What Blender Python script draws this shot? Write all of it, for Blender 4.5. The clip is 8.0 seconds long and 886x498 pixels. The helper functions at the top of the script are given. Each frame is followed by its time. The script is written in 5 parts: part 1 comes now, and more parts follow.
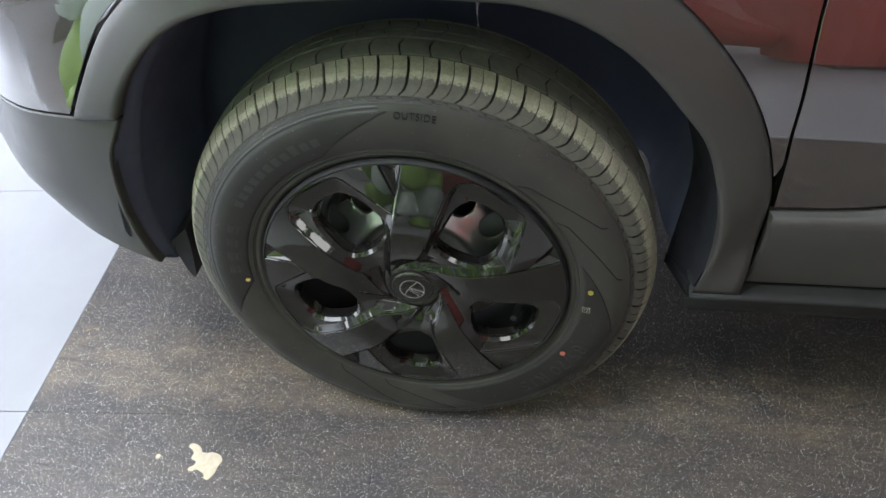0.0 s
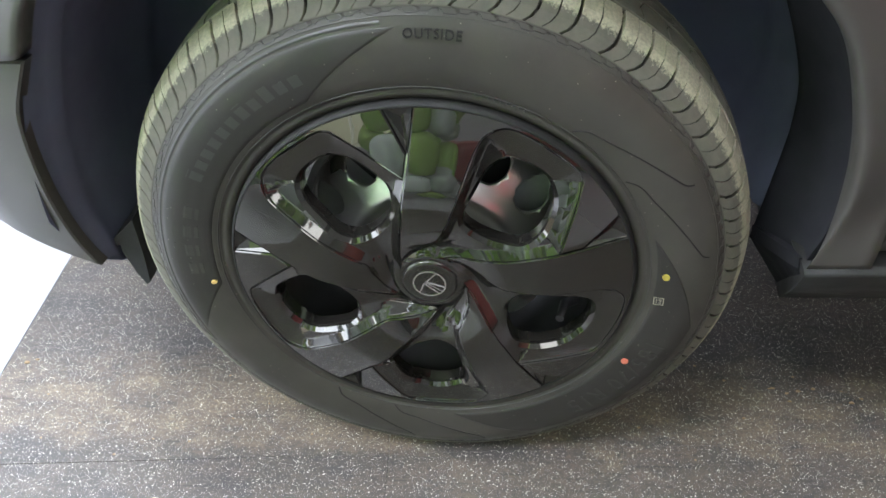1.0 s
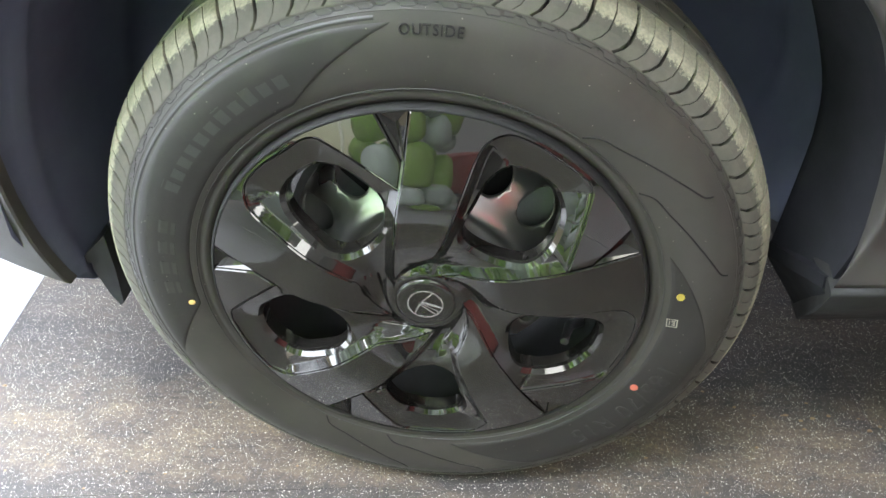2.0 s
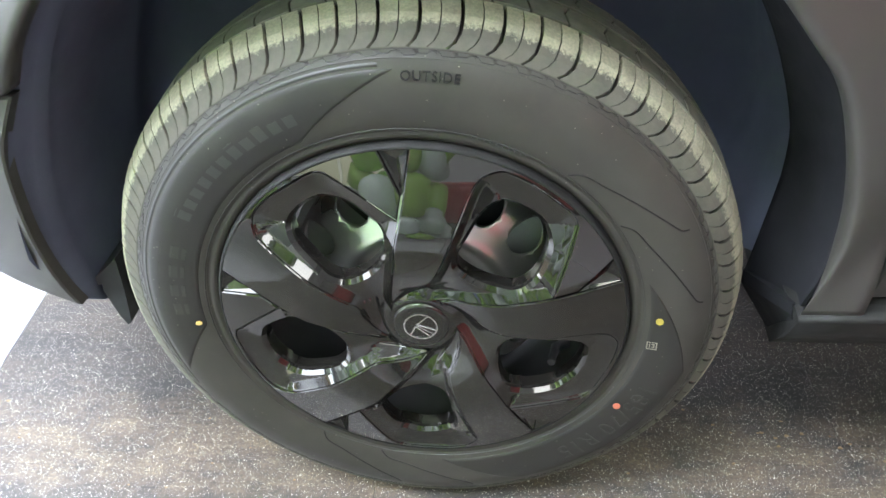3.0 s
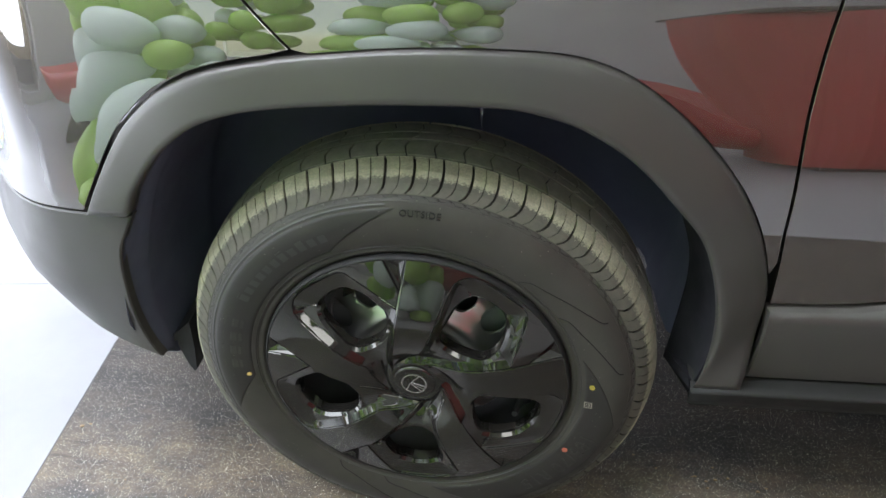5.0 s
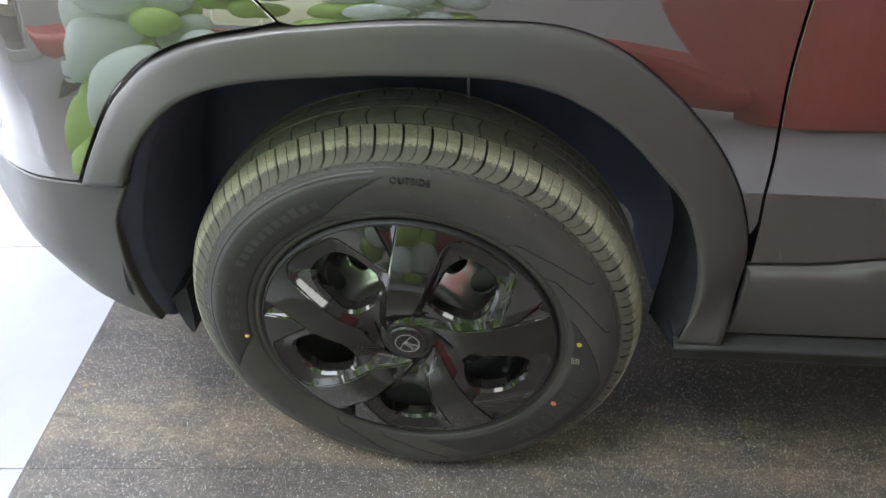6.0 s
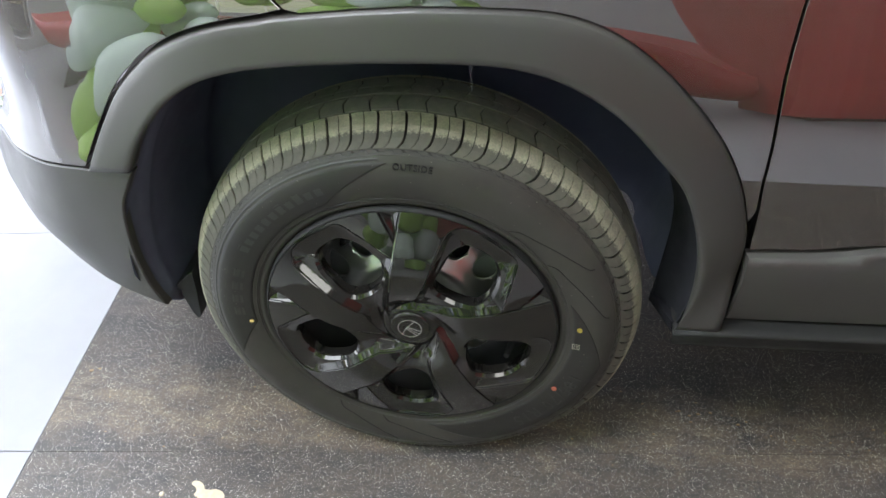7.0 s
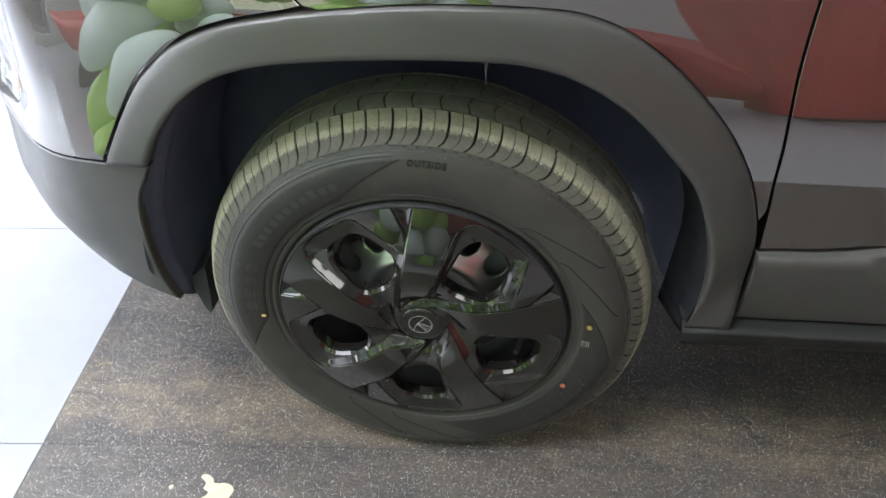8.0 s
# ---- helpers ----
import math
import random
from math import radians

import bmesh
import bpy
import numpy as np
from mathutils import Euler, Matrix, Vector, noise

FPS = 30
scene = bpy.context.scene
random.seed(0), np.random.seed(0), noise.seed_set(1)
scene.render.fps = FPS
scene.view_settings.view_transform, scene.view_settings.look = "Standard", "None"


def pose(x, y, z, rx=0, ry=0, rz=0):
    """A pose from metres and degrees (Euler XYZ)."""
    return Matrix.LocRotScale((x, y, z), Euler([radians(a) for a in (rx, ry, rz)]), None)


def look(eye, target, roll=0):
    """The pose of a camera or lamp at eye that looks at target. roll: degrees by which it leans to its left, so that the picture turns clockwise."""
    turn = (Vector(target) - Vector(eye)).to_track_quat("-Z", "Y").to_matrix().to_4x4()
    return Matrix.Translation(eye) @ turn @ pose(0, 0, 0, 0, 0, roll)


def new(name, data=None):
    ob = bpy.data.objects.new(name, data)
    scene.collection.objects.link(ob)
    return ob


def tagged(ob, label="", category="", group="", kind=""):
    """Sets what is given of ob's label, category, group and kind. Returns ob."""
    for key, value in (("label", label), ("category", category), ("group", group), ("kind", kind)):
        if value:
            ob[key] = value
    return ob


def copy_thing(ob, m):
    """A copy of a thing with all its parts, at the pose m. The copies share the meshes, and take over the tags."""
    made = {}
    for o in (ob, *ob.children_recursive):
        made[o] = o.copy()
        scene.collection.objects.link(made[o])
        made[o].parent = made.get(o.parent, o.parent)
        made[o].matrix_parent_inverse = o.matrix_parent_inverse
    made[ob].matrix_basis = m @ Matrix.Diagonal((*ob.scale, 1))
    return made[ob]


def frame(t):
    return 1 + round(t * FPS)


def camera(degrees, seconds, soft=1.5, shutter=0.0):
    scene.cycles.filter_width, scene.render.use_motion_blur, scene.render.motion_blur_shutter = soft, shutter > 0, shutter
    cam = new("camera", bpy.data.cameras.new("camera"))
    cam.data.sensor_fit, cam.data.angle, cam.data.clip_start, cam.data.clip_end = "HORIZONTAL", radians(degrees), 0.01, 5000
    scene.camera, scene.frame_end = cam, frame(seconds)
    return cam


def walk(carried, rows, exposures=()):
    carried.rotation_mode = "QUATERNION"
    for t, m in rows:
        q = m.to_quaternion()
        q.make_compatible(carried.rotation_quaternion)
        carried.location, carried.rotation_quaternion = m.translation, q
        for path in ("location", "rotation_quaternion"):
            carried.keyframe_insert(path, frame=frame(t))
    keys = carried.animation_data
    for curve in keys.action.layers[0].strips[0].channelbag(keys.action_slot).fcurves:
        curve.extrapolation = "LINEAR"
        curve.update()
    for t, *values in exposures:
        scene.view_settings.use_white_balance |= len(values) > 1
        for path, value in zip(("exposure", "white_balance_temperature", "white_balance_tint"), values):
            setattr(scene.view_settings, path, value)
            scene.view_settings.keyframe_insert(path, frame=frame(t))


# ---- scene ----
cam = camera(61.0, 8.0)
PATH = [
    (0, (0.182, -0.676, 1.021), (-0.11, 0.764, -0.336), -5.1),
    (0.5, (0.166, -0.61, 0.928), (-0.121, 0.853, -0.406), -6.2),
    (1, (0.11, -0.543, 0.83), (-0.148, 0.949, -0.476), -6.3),
    (1.5, (0.088, -0.509, 0.794), (-0.135, 1.004, -0.494), -5.6),
    (1.7, (0.092, -0.504, 0.791), (-0.135, 1.016, -0.488), -5.5),
    (2.8, (0.096, -0.525, 0.814), (-0.107, 1.035, -0.421), -4.3),
    (3, (0.093, -0.534, 0.829), (-0.102, 1.027, -0.406), -4.1),
    (3.5, (0.107, -0.581, 0.891), (-0.104, 1.01, -0.302), -3.9),
    (4, (0.134, -0.633, 0.962), (-0.095, 0.996, -0.176), -3.7),
    (4.5, (0.154, -0.668, 1.008), (-0.103, 0.961, -0.124), -3.5),
    (4.7, (0.17, -0.688, 1.019), (-0.115, 0.933, -0.118), -3.9),
    (5.8, (0.171, -0.692, 1.058), (-0.081, 0.838, -0.205), -4.1),
    (6, (0.177, -0.695, 1.061), (-0.082, 0.825, -0.213), -4.6),
    (6.5, (0.179, -0.7, 1.063), (-0.083, 0.803, -0.229), -4.7),
    (7, (0.18, -0.706, 1.065), (-0.087, 0.795, -0.23), -4.7),
    (7.5, (0.175, -0.714, 1.065), (-0.096, 0.788, -0.228), -4.6),
    (8, (0.169, -0.719, 1.066), (-0.104, 0.785, -0.225), -4.3),
]
EXPOSURE = [(0, 0.07, 6200, 10), (0.5, 0.36, 6200, 10), (1, 0.78, 6250, 10), (1.5, 1.05, 6280, 10), (3, 1.3, 6150, 10), (3.5, 1.2, 6080, 10), (4, 0.82, 6200, 10), (4.5, 0.43, 6330, 10), (6, 0.3, 6380, 10), (8, 0.3, 6330, 10)]
walk(cam, [(t, look(eye, target, roll)) for t, eye, target, roll in PATH], EXPOSURE)

# ---- light and world ----
world = bpy.data.worlds.new("world")
scene.world = world
world.use_nodes = True
wn = world.node_tree
sky = wn.nodes.new("ShaderNodeTexSky")
sky.sky_type = "NISHITA"
sky.sun_disc = False
sky.sun_elevation, sky.sun_rotation = radians(50), radians(-70)
wn.links.new(sky.outputs[0], wn.nodes["Background"].inputs[0])
wn.nodes["Background"].inputs[1].default_value = 0.12


def lamp_area(name, m, sx, sy, watts, colour):
    d = bpy.data.lights.new(name, "AREA")
    d.shape, d.size, d.size_y, d.energy, d.color = "RECTANGLE", sx, sy, watts, colour
    ob = new(name, d)
    ob.matrix_world = m
    return ob


# daylight that enters by the glazed front, then fill lamps
lamp_area("window_light_front", look((-4.55, -0.1, 1.75), (0, -0.1, 0.9)), 4.7, 2.6, 246, (0.905, 0.95, 1.05))
# high side lamp, added as low-angle fill from an unseen opening
lamp_area("side_fill_light", look((-1.3, -4.55, 2.75), (-1.3, 0, 1.3)), 4.6, 0.62, 38, (0.87, 0.95, 1.07))
lamp_area("window_light_garden", look((-2.6, -4.62, 1.2), (-2.6, 0, 1.1)), 3.2, 2.1, 24, (0.94, 1.0, 0.70))
# unseen ceiling lamps, placed and powered to fill the dim parts
for lx, ly, watts in ((-2.3, 0.3, 45), (-1.2, -0.92, 108), (1.9, -1.6, 3), (-2.2, 1.4, 22), (0.6, 3.1, 420), (-1.6, -3.5, 42), (1.2, -3.5, 12)):
    lamp_area("ceiling_fill_lamp", look((lx, ly, 3.26), (lx, ly + 0.001, 0)), 1.9, 0.95, watts, (0.885, 0.93, 1.06))


# ---- materials ----
def mat(name, rgb, rough=0.5, metal=0.0, spec=0.5, coat=0.0, coat_rough=0.05):
    m = bpy.data.materials.new(name)
    m.use_nodes = True
    b = m.node_tree.nodes["Principled BSDF"]
    b.inputs["Base Color"].default_value = (*rgb, 1)
    b.inputs["Roughness"].default_value = rough
    b.inputs["Metallic"].default_value = metal
    b.inputs["Specular IOR Level"].default_value = spec
    b.inputs["Coat Weight"].default_value = coat
    b.inputs["Coat Roughness"].default_value = coat_rough
    return m


def nd(m, kind, **inputs):
    n = m.node_tree.nodes.new(kind)
    for key, v in inputs.items():
        n.inputs[key.replace("_", " ")].default_value = v
    return n


def wire(m, a, b):
    m.node_tree.links.new(a, b)


def bsdf(m):
    return m.node_tree.nodes["Principled BSDF"]


def place(m, scale=(1, 1, 1), world_space=True):
    """Coordinates in metres, stretched."""
    mp = nd(m, "ShaderNodeMapping")
    mp.inputs["Scale"].default_value = scale
    if world_space:
        wire(m, nd(m, "ShaderNodeNewGeometry").outputs["Position"], mp.inputs[0])
    else:
        wire(m, nd(m, "ShaderNodeTexCoord").outputs["Object"], mp.inputs[0])
    return mp.outputs[0]


def fuzz(m, co, scale, detail=4, rough=0.55):
    n = nd(m, "ShaderNodeTexNoise", Scale=scale, Detail=detail, Roughness=rough)
    wire(m, co, n.inputs["Vector"])
    return n.outputs[0]


def ramp(m, fac, stops):
    r = nd(m, "ShaderNodeValToRGB")
    e = r.color_ramp.elements
    while len(e) < len(stops):
        e.new(0.5)
    for el, (p, c) in zip(e, stops):
        el.position = p
        el.color = (*c, 1) if not isinstance(c, (int, float)) else (c, c, c, 1)
    wire(m, fac, r.inputs[0])
    return r.outputs[0]


def mix(m, fac, a, b, kind="MIX"):
    n = m.node_tree.nodes.new("ShaderNodeMix")
    n.data_type, n.blend_type = "RGBA", kind
    for sock, v in ((n.inputs[0], fac), (n.inputs[6], a), (n.inputs[7], b)):
        if isinstance(v, (int, float)):
            sock.default_value = v
        elif isinstance(v, tuple):
            sock.default_value = (*v, 1)
        else:
            wire(m, v, sock)
    return n.outputs[2]


def relief(m, height, strength, distance):
    b = nd(m, "ShaderNodeBump", Strength=strength, Distance=distance)
    wire(m, height, b.inputs["Height"])
    wire(m, b.outputs[0], bsdf(m).inputs["Normal"])


def worn(name, rgb, rgb2, rough, scale=6.0, fine=300.0, bump=0.15, dist=0.0004, **kw):
    """A surface with cloudy colour, a fine grain and an uneven gloss."""
    m = mat(name, rgb, rough, **kw)
    co = place(m)
    big = fuzz(m, co, scale, 5)
    small = fuzz(m, co, fine, 3)
    col = mix(m, ramp(m, big, ((0.35, 0.0), (0.68, 1.0))), rgb, rgb2)
    wire(m, col, bsdf(m).inputs["Base Color"])
    wire(m, ramp(m, fuzz(m, co, scale * 3, 5), ((0.3, rough * 0.85), (0.7, min(1.0, rough * 1.15)))), bsdf(m).inputs["Roughness"])
    relief(m, small, bump, dist)
    return m


def paint_material():
    """Metallic bronze-grey car paint under clear lacquer."""
    m = mat("bronze_grey_paint", (0.15, 0.125, 0.112), 0.32, 0.65, 0.5, 1.0, 0.016)
    bsdf(m).inputs["Coat IOR"].default_value = 2.4
    co = place(m)
    wire(m, mix(m, ramp(m, fuzz(m, co, 26, 4), ((0.35, 0.0), (0.65, 1.0))), (0.054, 0.045, 0.034), (0.060, 0.050, 0.038)), bsdf(m).inputs["Base Color"])
    wire(m, ramp(m, fuzz(m, co, 3, 1), ((0.3, 0.29), (0.7, 0.35))), bsdf(m).inputs["Roughness"])
    return m


def tread_material():
    """Black rubber with pale dust worn onto the top of the tread; a second channel pales tops against shaded grooves.
    """
    m = mat("tread_rubber", (0.03, 0.03, 0.028), 0.75, 0, 0.35)
    co = place(m)
    dust = ramp(m, fuzz(m, co, 38, 6, 0.65), ((0.28, 0.45), (0.6, 1.0)))
    fine = ramp(m, fuzz(m, co, 420, 3), ((0.35, 0.55), (0.65, 1.0)))
    near = nd(m, "ShaderNodeAttribute")
    near.attribute_name = "dust"
    ragged = nd(m, "ShaderNodeMath")
    ragged.operation = "MULTIPLY_ADD"
    wire(m, fuzz(m, co, 210, 7, 0.75), ragged.inputs[0])
    ragged.inputs[1].default_value = 0.9
    tone = nd(m, "ShaderNodeSeparateColor")
    wire(m, near.outputs["Color"], tone.inputs[0])
    wire(m, tone.outputs[0], ragged.inputs[2])
    edge_of = ramp(m, ragged.outputs[0], ((0.80, 0.0), (1.08, 1.0)))
    k = mix(m, 1.0, mix(m, 1.0, dust, fine, "MULTIPLY"), edge_of, "MULTIPLY")
    dark = mix(m, tone.outputs[1], (0.026, 0.0225, 0.0185), mix(m, ramp(m, fuzz(m, co, 55, 6, 0.7), ((0.3, 0.0), (0.7, 1.0))), (0.140, 0.140, 0.110), (0.215, 0.205, 0.155)))
    base = mix(m, edge_of, dark, (0.145, 0.140, 0.105))
    wire(m, mix(m, k, base, (0.36, 0.335, 0.235)), bsdf(m).inputs["Base Color"])
    relief(m, fuzz(m, co, 900, 3), 0.35, 0.0004)
    return m


def grains(m, co, scale, size, share):
    """A mask of sparse small dots."""
    v = nd(m, "ShaderNodeTexVoronoi", Scale=float(scale))
    wire(m, co, v.inputs["Vector"])
    pick = nd(m, "ShaderNodeSeparateColor")
    wire(m, v.outputs["Color"], pick.inputs[0])
    return mix(m, 1.0, ramp(m, v.outputs["Distance"], ((size, 1.0), (size + 0.05, 0.0))), ramp(m, pick.outputs[0], ((share, 0.0), (share + 0.02, 1.0))), "MULTIPLY")


def sidewall_material(name, a, b, rough, film=1.0):
    m = mat(name, a, rough, 0, 0.45)
    co = place(m)
    c = mix(m, ramp(m, fuzz(m, co, 11, 6), ((0.3, 0.0), (0.7, 1.0))), a, b)
    # a thin film of dust, wiped unevenly, and a few grains stuck to the rubber
    c = mix(m, ramp(m, fuzz(m, co, 6, 8, 0.68), ((0.48, 0.0), (0.72, 0.55 * film))), c, (0.046, 0.042, 0.032))
    c = mix(m, ramp(m, fuzz(m, co, 48, 7, 0.72), ((0.50, 0.0), (0.75, 0.35 * film))), c, (0.050, 0.044, 0.035))
    c = mix(m, grains(m, co, 230, 0.10, 0.90), c, (0.16, 0.15, 0.12))
    wire(m, c, bsdf(m).inputs["Base Color"])
    wire(m, ramp(m, fuzz(m, co, 24, 5), ((0.3, rough - 0.07), (0.7, rough + 0.08))), bsdf(m).inputs["Roughness"])
    relief(m, fuzz(m, co, 700, 4), 0.22, 0.0003)
    return m


def dark_tile_material():
    """Black speckled stone with trodden brown dust, lying in streaks along the bay."""
    m = mat("black_speckled_stone", (0.02, 0.02, 0.022), 0.4, 0, 0.5)
    co = place(m)
    cloud = fuzz(m, co, 3.2, 6, 0.6)
    base = mix(m, ramp(m, cloud, ((0.3, 0.0), (0.7, 1.0))), (0.0150, 0.0143, 0.0165), (0.031, 0.030, 0.034))
    long = place(m, (1.3, 4.0, 1))
    streak = ramp(m, fuzz(m, long, 2.1, 9, 0.7), ((0.39, 0.0), (0.64, 0.85)))
    grit = ramp(m, fuzz(m, co, 160, 4, 0.7), ((0.35, 0.12), (0.7, 1.0)))
    dust = mix(m, 1.0, streak, grit, "MULTIPLY")
    base = mix(m, dust, base, (0.110, 0.086, 0.062))
    film = ramp(m, fuzz(m, co, 70, 5, 0.7), ((0.36, 0.0), (0.78, 0.42)))
    base = mix(m, film, base, (0.072, 0.064, 0.056))
    # brown dirt carried in along the wheel's line
    sep = nd(m, "ShaderNodeSeparateXYZ")
    wire(m, co, sep.inputs[0])
    wander = nd(m, "ShaderNodeMath")
    wander.operation = "MULTIPLY_ADD"
    wire(m, fuzz(m, co, 7.0, 9, 0.72), wander.inputs[0])
    wander.inputs[1].default_value = 0.26
    wire(m, sep.outputs[1], wander.inputs[2])
    lane = ramp(m, wander.outputs[0], ((0.13, 0.3), (0.16, 1.0), (0.25, 0.95), (0.31, 0.12)))
    patch = ramp(m, fuzz(m, place(m, (1.0, 2.2, 1)), 9.0, 10, 0.74), ((0.38, 0.05), (0.62, 1.0)))
    soil = mix(m, 1.0, mix(m, 1.0, lane, patch, "MULTIPLY"), ramp(m, fuzz(m, co, 210, 5, 0.75), ((0.32, 0.1), (0.66, 1.0))), "MULTIPLY")
    base = mix(m, soil, base, (0.175, 0.132, 0.083))
    # fine scuffs along the bay, dark and pale
    scuff = fuzz(m, place(m, (1.0, 34.0, 1)), 5.5, 7, 0.7)
    base = mix(m, ramp(m, scuff, ((0.56, 0.0), (0.68, 0.75))), base, (0.012, 0.011, 0.011))
    base = mix(m, ramp(m, scuff, ((0.28, 0.4), (0.36, 0.0))), base, (0.14, 0.12, 0.095))
    base = mix(m, 0.9, base, ramp(m, fuzz(m, co, 950, 4, 0.8), ((0.3, 0.35), (0.7, 1.75))), "MULTIPLY")
    for scale, size, tone in ((370, 0.18, (0.70, 0.67, 0.60)), (720, 0.20, (0.44, 0.42, 0.37)), (190, 0.11, (0.84, 0.80, 0.71))):
        v = nd(m, "ShaderNodeTexVoronoi", Scale=float(scale))
        wire(m, co, v.inputs["Vector"])
        dot = ramp(m, v.outputs["Distance"], ((size, 1.0), (size + 0.04, 0.0)))
        pick = nd(m, "ShaderNodeSeparateColor")
        wire(m, v.outputs["Color"], pick.inputs[0])
        some = ramp(m, pick.outputs[0], ((0.55, 0.0), (0.59, 1.0)))
        base = mix(m, mix(m, 1.0, dot, some, "MULTIPLY"), base, tone)
    wire(m, base, bsdf(m).inputs["Base Color"])
    wire(m, ramp(m, fuzz(m, co, 17, 6, 0.65), ((0.3, 0.34), (0.75, 0.57))), bsdf(m).inputs["Roughness"])
    relief(m, fuzz(m, co, 260, 5), 0.25, 0.0005)
    return m


def white_tile_material():
    m = mat("white_vitrified_tile", (0.78, 0.79, 0.77), 0.2, 0, 0.5)
    co = place(m)
    grey = ramp(m, fuzz(m, co, 5, 6, 0.65), ((0.35, 0.0), (0.8, 1.0)))
    c = mix(m, grey, (0.305, 0.303, 0.318), (0.27, 0.27, 0.282))
    speck = ramp(m, fuzz(m, co, 60, 3, 0.6), ((0.76, 0.0), (0.86, 0.10)))
    c = mix(m, speck, c, (0.42, 0.41, 0.38))
    wire(m, c, bsdf(m).inputs["Base Color"])
    wire(m, ramp(m, fuzz(m, co, 8, 5), ((0.3, 0.20), (0.75, 0.25))), bsdf(m).inputs["Roughness"])
    return m


def lacquered(*a, **kw):
    m = worn(*a, **kw)
    co = place(m)
    old = bsdf(m).inputs["Base Color"].links[0].from_socket
    wire(m, mix(m, grains(m, co, 170, 0.07, 0.93), old, (0.11, 0.105, 0.09)), bsdf(m).inputs["Base Color"])
    # reflections are tinted warm in the material, in place of warmer surroundings
    bsdf(m).inputs["Specular Tint"].default_value = (1.0, 0.98, 0.90, 1)
    return m


PAINT = paint_material()
CLADDING = worn("grey_moulded_plastic", (0.040, 0.0372, 0.032), (0.0485, 0.0450, 0.0385), 0.37, 5, 1500, 0.35, 0.00025)
LINER = worn("navy_liner_plastic", (0.100, 0.111, 0.155), (0.114, 0.127, 0.176), 0.8, 9, 400, 0.25, 0.0005)
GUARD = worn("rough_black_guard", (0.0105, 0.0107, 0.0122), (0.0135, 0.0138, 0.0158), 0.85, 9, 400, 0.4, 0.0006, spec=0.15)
TREAD = tread_material()
SIDEWALL = sidewall_material("sidewall_rubber", (0.0265, 0.0245, 0.0195), (0.044, 0.0405, 0.0325), 0.48)
PANEL_RUBBER = sidewall_material("ribbed_sidewall_rubber", (0.0145, 0.0135, 0.011), (0.0205, 0.019, 0.0155), 0.5, 0.4)
LETTER = sidewall_material("raised_rubber_letters", (0.028, 0.028, 0.0255), (0.036, 0.0355, 0.032), 0.45)
INKY = worn("smooth_dark_letters", (0.008, 0.0078, 0.007), (0.013, 0.0125, 0.011), 0.65, 30, 700, 0.15, 0.0002, spec=0.3)
FAINT = sidewall_material("worn_raised_letters", (0.020, 0.0195, 0.016), (0.030, 0.0285, 0.024), 0.48)
GLOSS = lacquered("gloss_black_plastic", (0.0100, 0.0093, 0.0080), (0.0125, 0.0116, 0.0098), 0.028, 12, 60, 0.02, 0.0002, spec=0.72, coat=0.0, coat_rough=0.012)
# same plastic as GLOSS, mirror strength raised to brighten the sunken facets
GLOSS_STRONG = lacquered("gloss_black_plastic_brighter", (0.0100, 0.0093, 0.0080), (0.0125, 0.0116, 0.0098), 0.03, 12, 60, 0.02, 0.0002, spec=0.8, coat=0.0, coat_rough=0.01)

STEEL = worn("silver_painted_steel", (0.52, 0.52, 0.48), (0.54, 0.54, 0.50), 0.29, 3, 500, 0.004, 0.0002, metal=0.9)
DARK_STEEL = worn("dark_brake_steel", (0.012, 0.012, 0.013), (0.022, 0.019, 0.017), 0.55, 30, 500, 0.2, 0.0003, metal=0.2)
CHROME = mat("bright_badge_metal", (0.78, 0.79, 0.80), 0.16, 1.0)
SILL = worn("dark_sill_plastic", (0.011, 0.011, 0.0095), (0.015, 0.015, 0.013), 0.65, 7, 900, 0.3, 0.0003, spec=0.3)
BLACK = worn("black_underbody", (0.017, 0.0175, 0.019), (0.022, 0.022, 0.022), 0.7, 8, 200)
RED = worn("red_paint", (0.30, 0.030, 0.027), (0.34, 0.038, 0.032), 0.5, 3, 50, 0.02)
DARK_TILE = dark_tile_material()
WHITE_TILE = white_tile_material()
GROUT = worn("grey_grout", (0.30, 0.29, 0.27), (0.2, 0.19, 0.18), 0.9, 12, 300)
WALL = worn("grey_wall_paint", (0.38, 0.38, 0.38), (0.34, 0.34, 0.34), 0.75, 2, 200, 0.1)
CEILING = worn("white_ceiling_board", (0.78, 0.78, 0.77), (0.72, 0.72, 0.71), 0.85, 2, 200, 0.1)
FRAME = mat("aluminium_frame", (0.32, 0.33, 0.34), 0.4, 0.9)


# ---- mesh helpers ----
def finish(name, bm, material, parent=None, label="", smooth=False):
    """Links a bmesh as one mesh object, under a thing where one is given."""
    me = bpy.data.meshes.new(name)
    bm.to_mesh(me)
    bm.free()
    for mm in (material if isinstance(material, (list, tuple)) else (material,)):
        me.materials.append(mm)
    if smooth:
        for p in me.polygons:
            p.use_smooth = True
    lay = me.attributes.get("face_normal")
    if lay is not None:
        # the true direction of the curved face, so that it mirrors cleanly
        vec = [tuple(d.vector) for d in lay.data]
        out = []
        for p in me.polygons:
            for li in p.loop_indices:
                out.append(vec[me.loops[li].vertex_index] if p.use_smooth else (0.0, 0.0, 0.0))
        me.attributes.remove(lay)
        me.normals_split_custom_set(out)
    ob = new(name, me)
    if parent is not None:
        ob.parent = parent
    if label:
        tagged(ob, label)
    return ob


part = finish


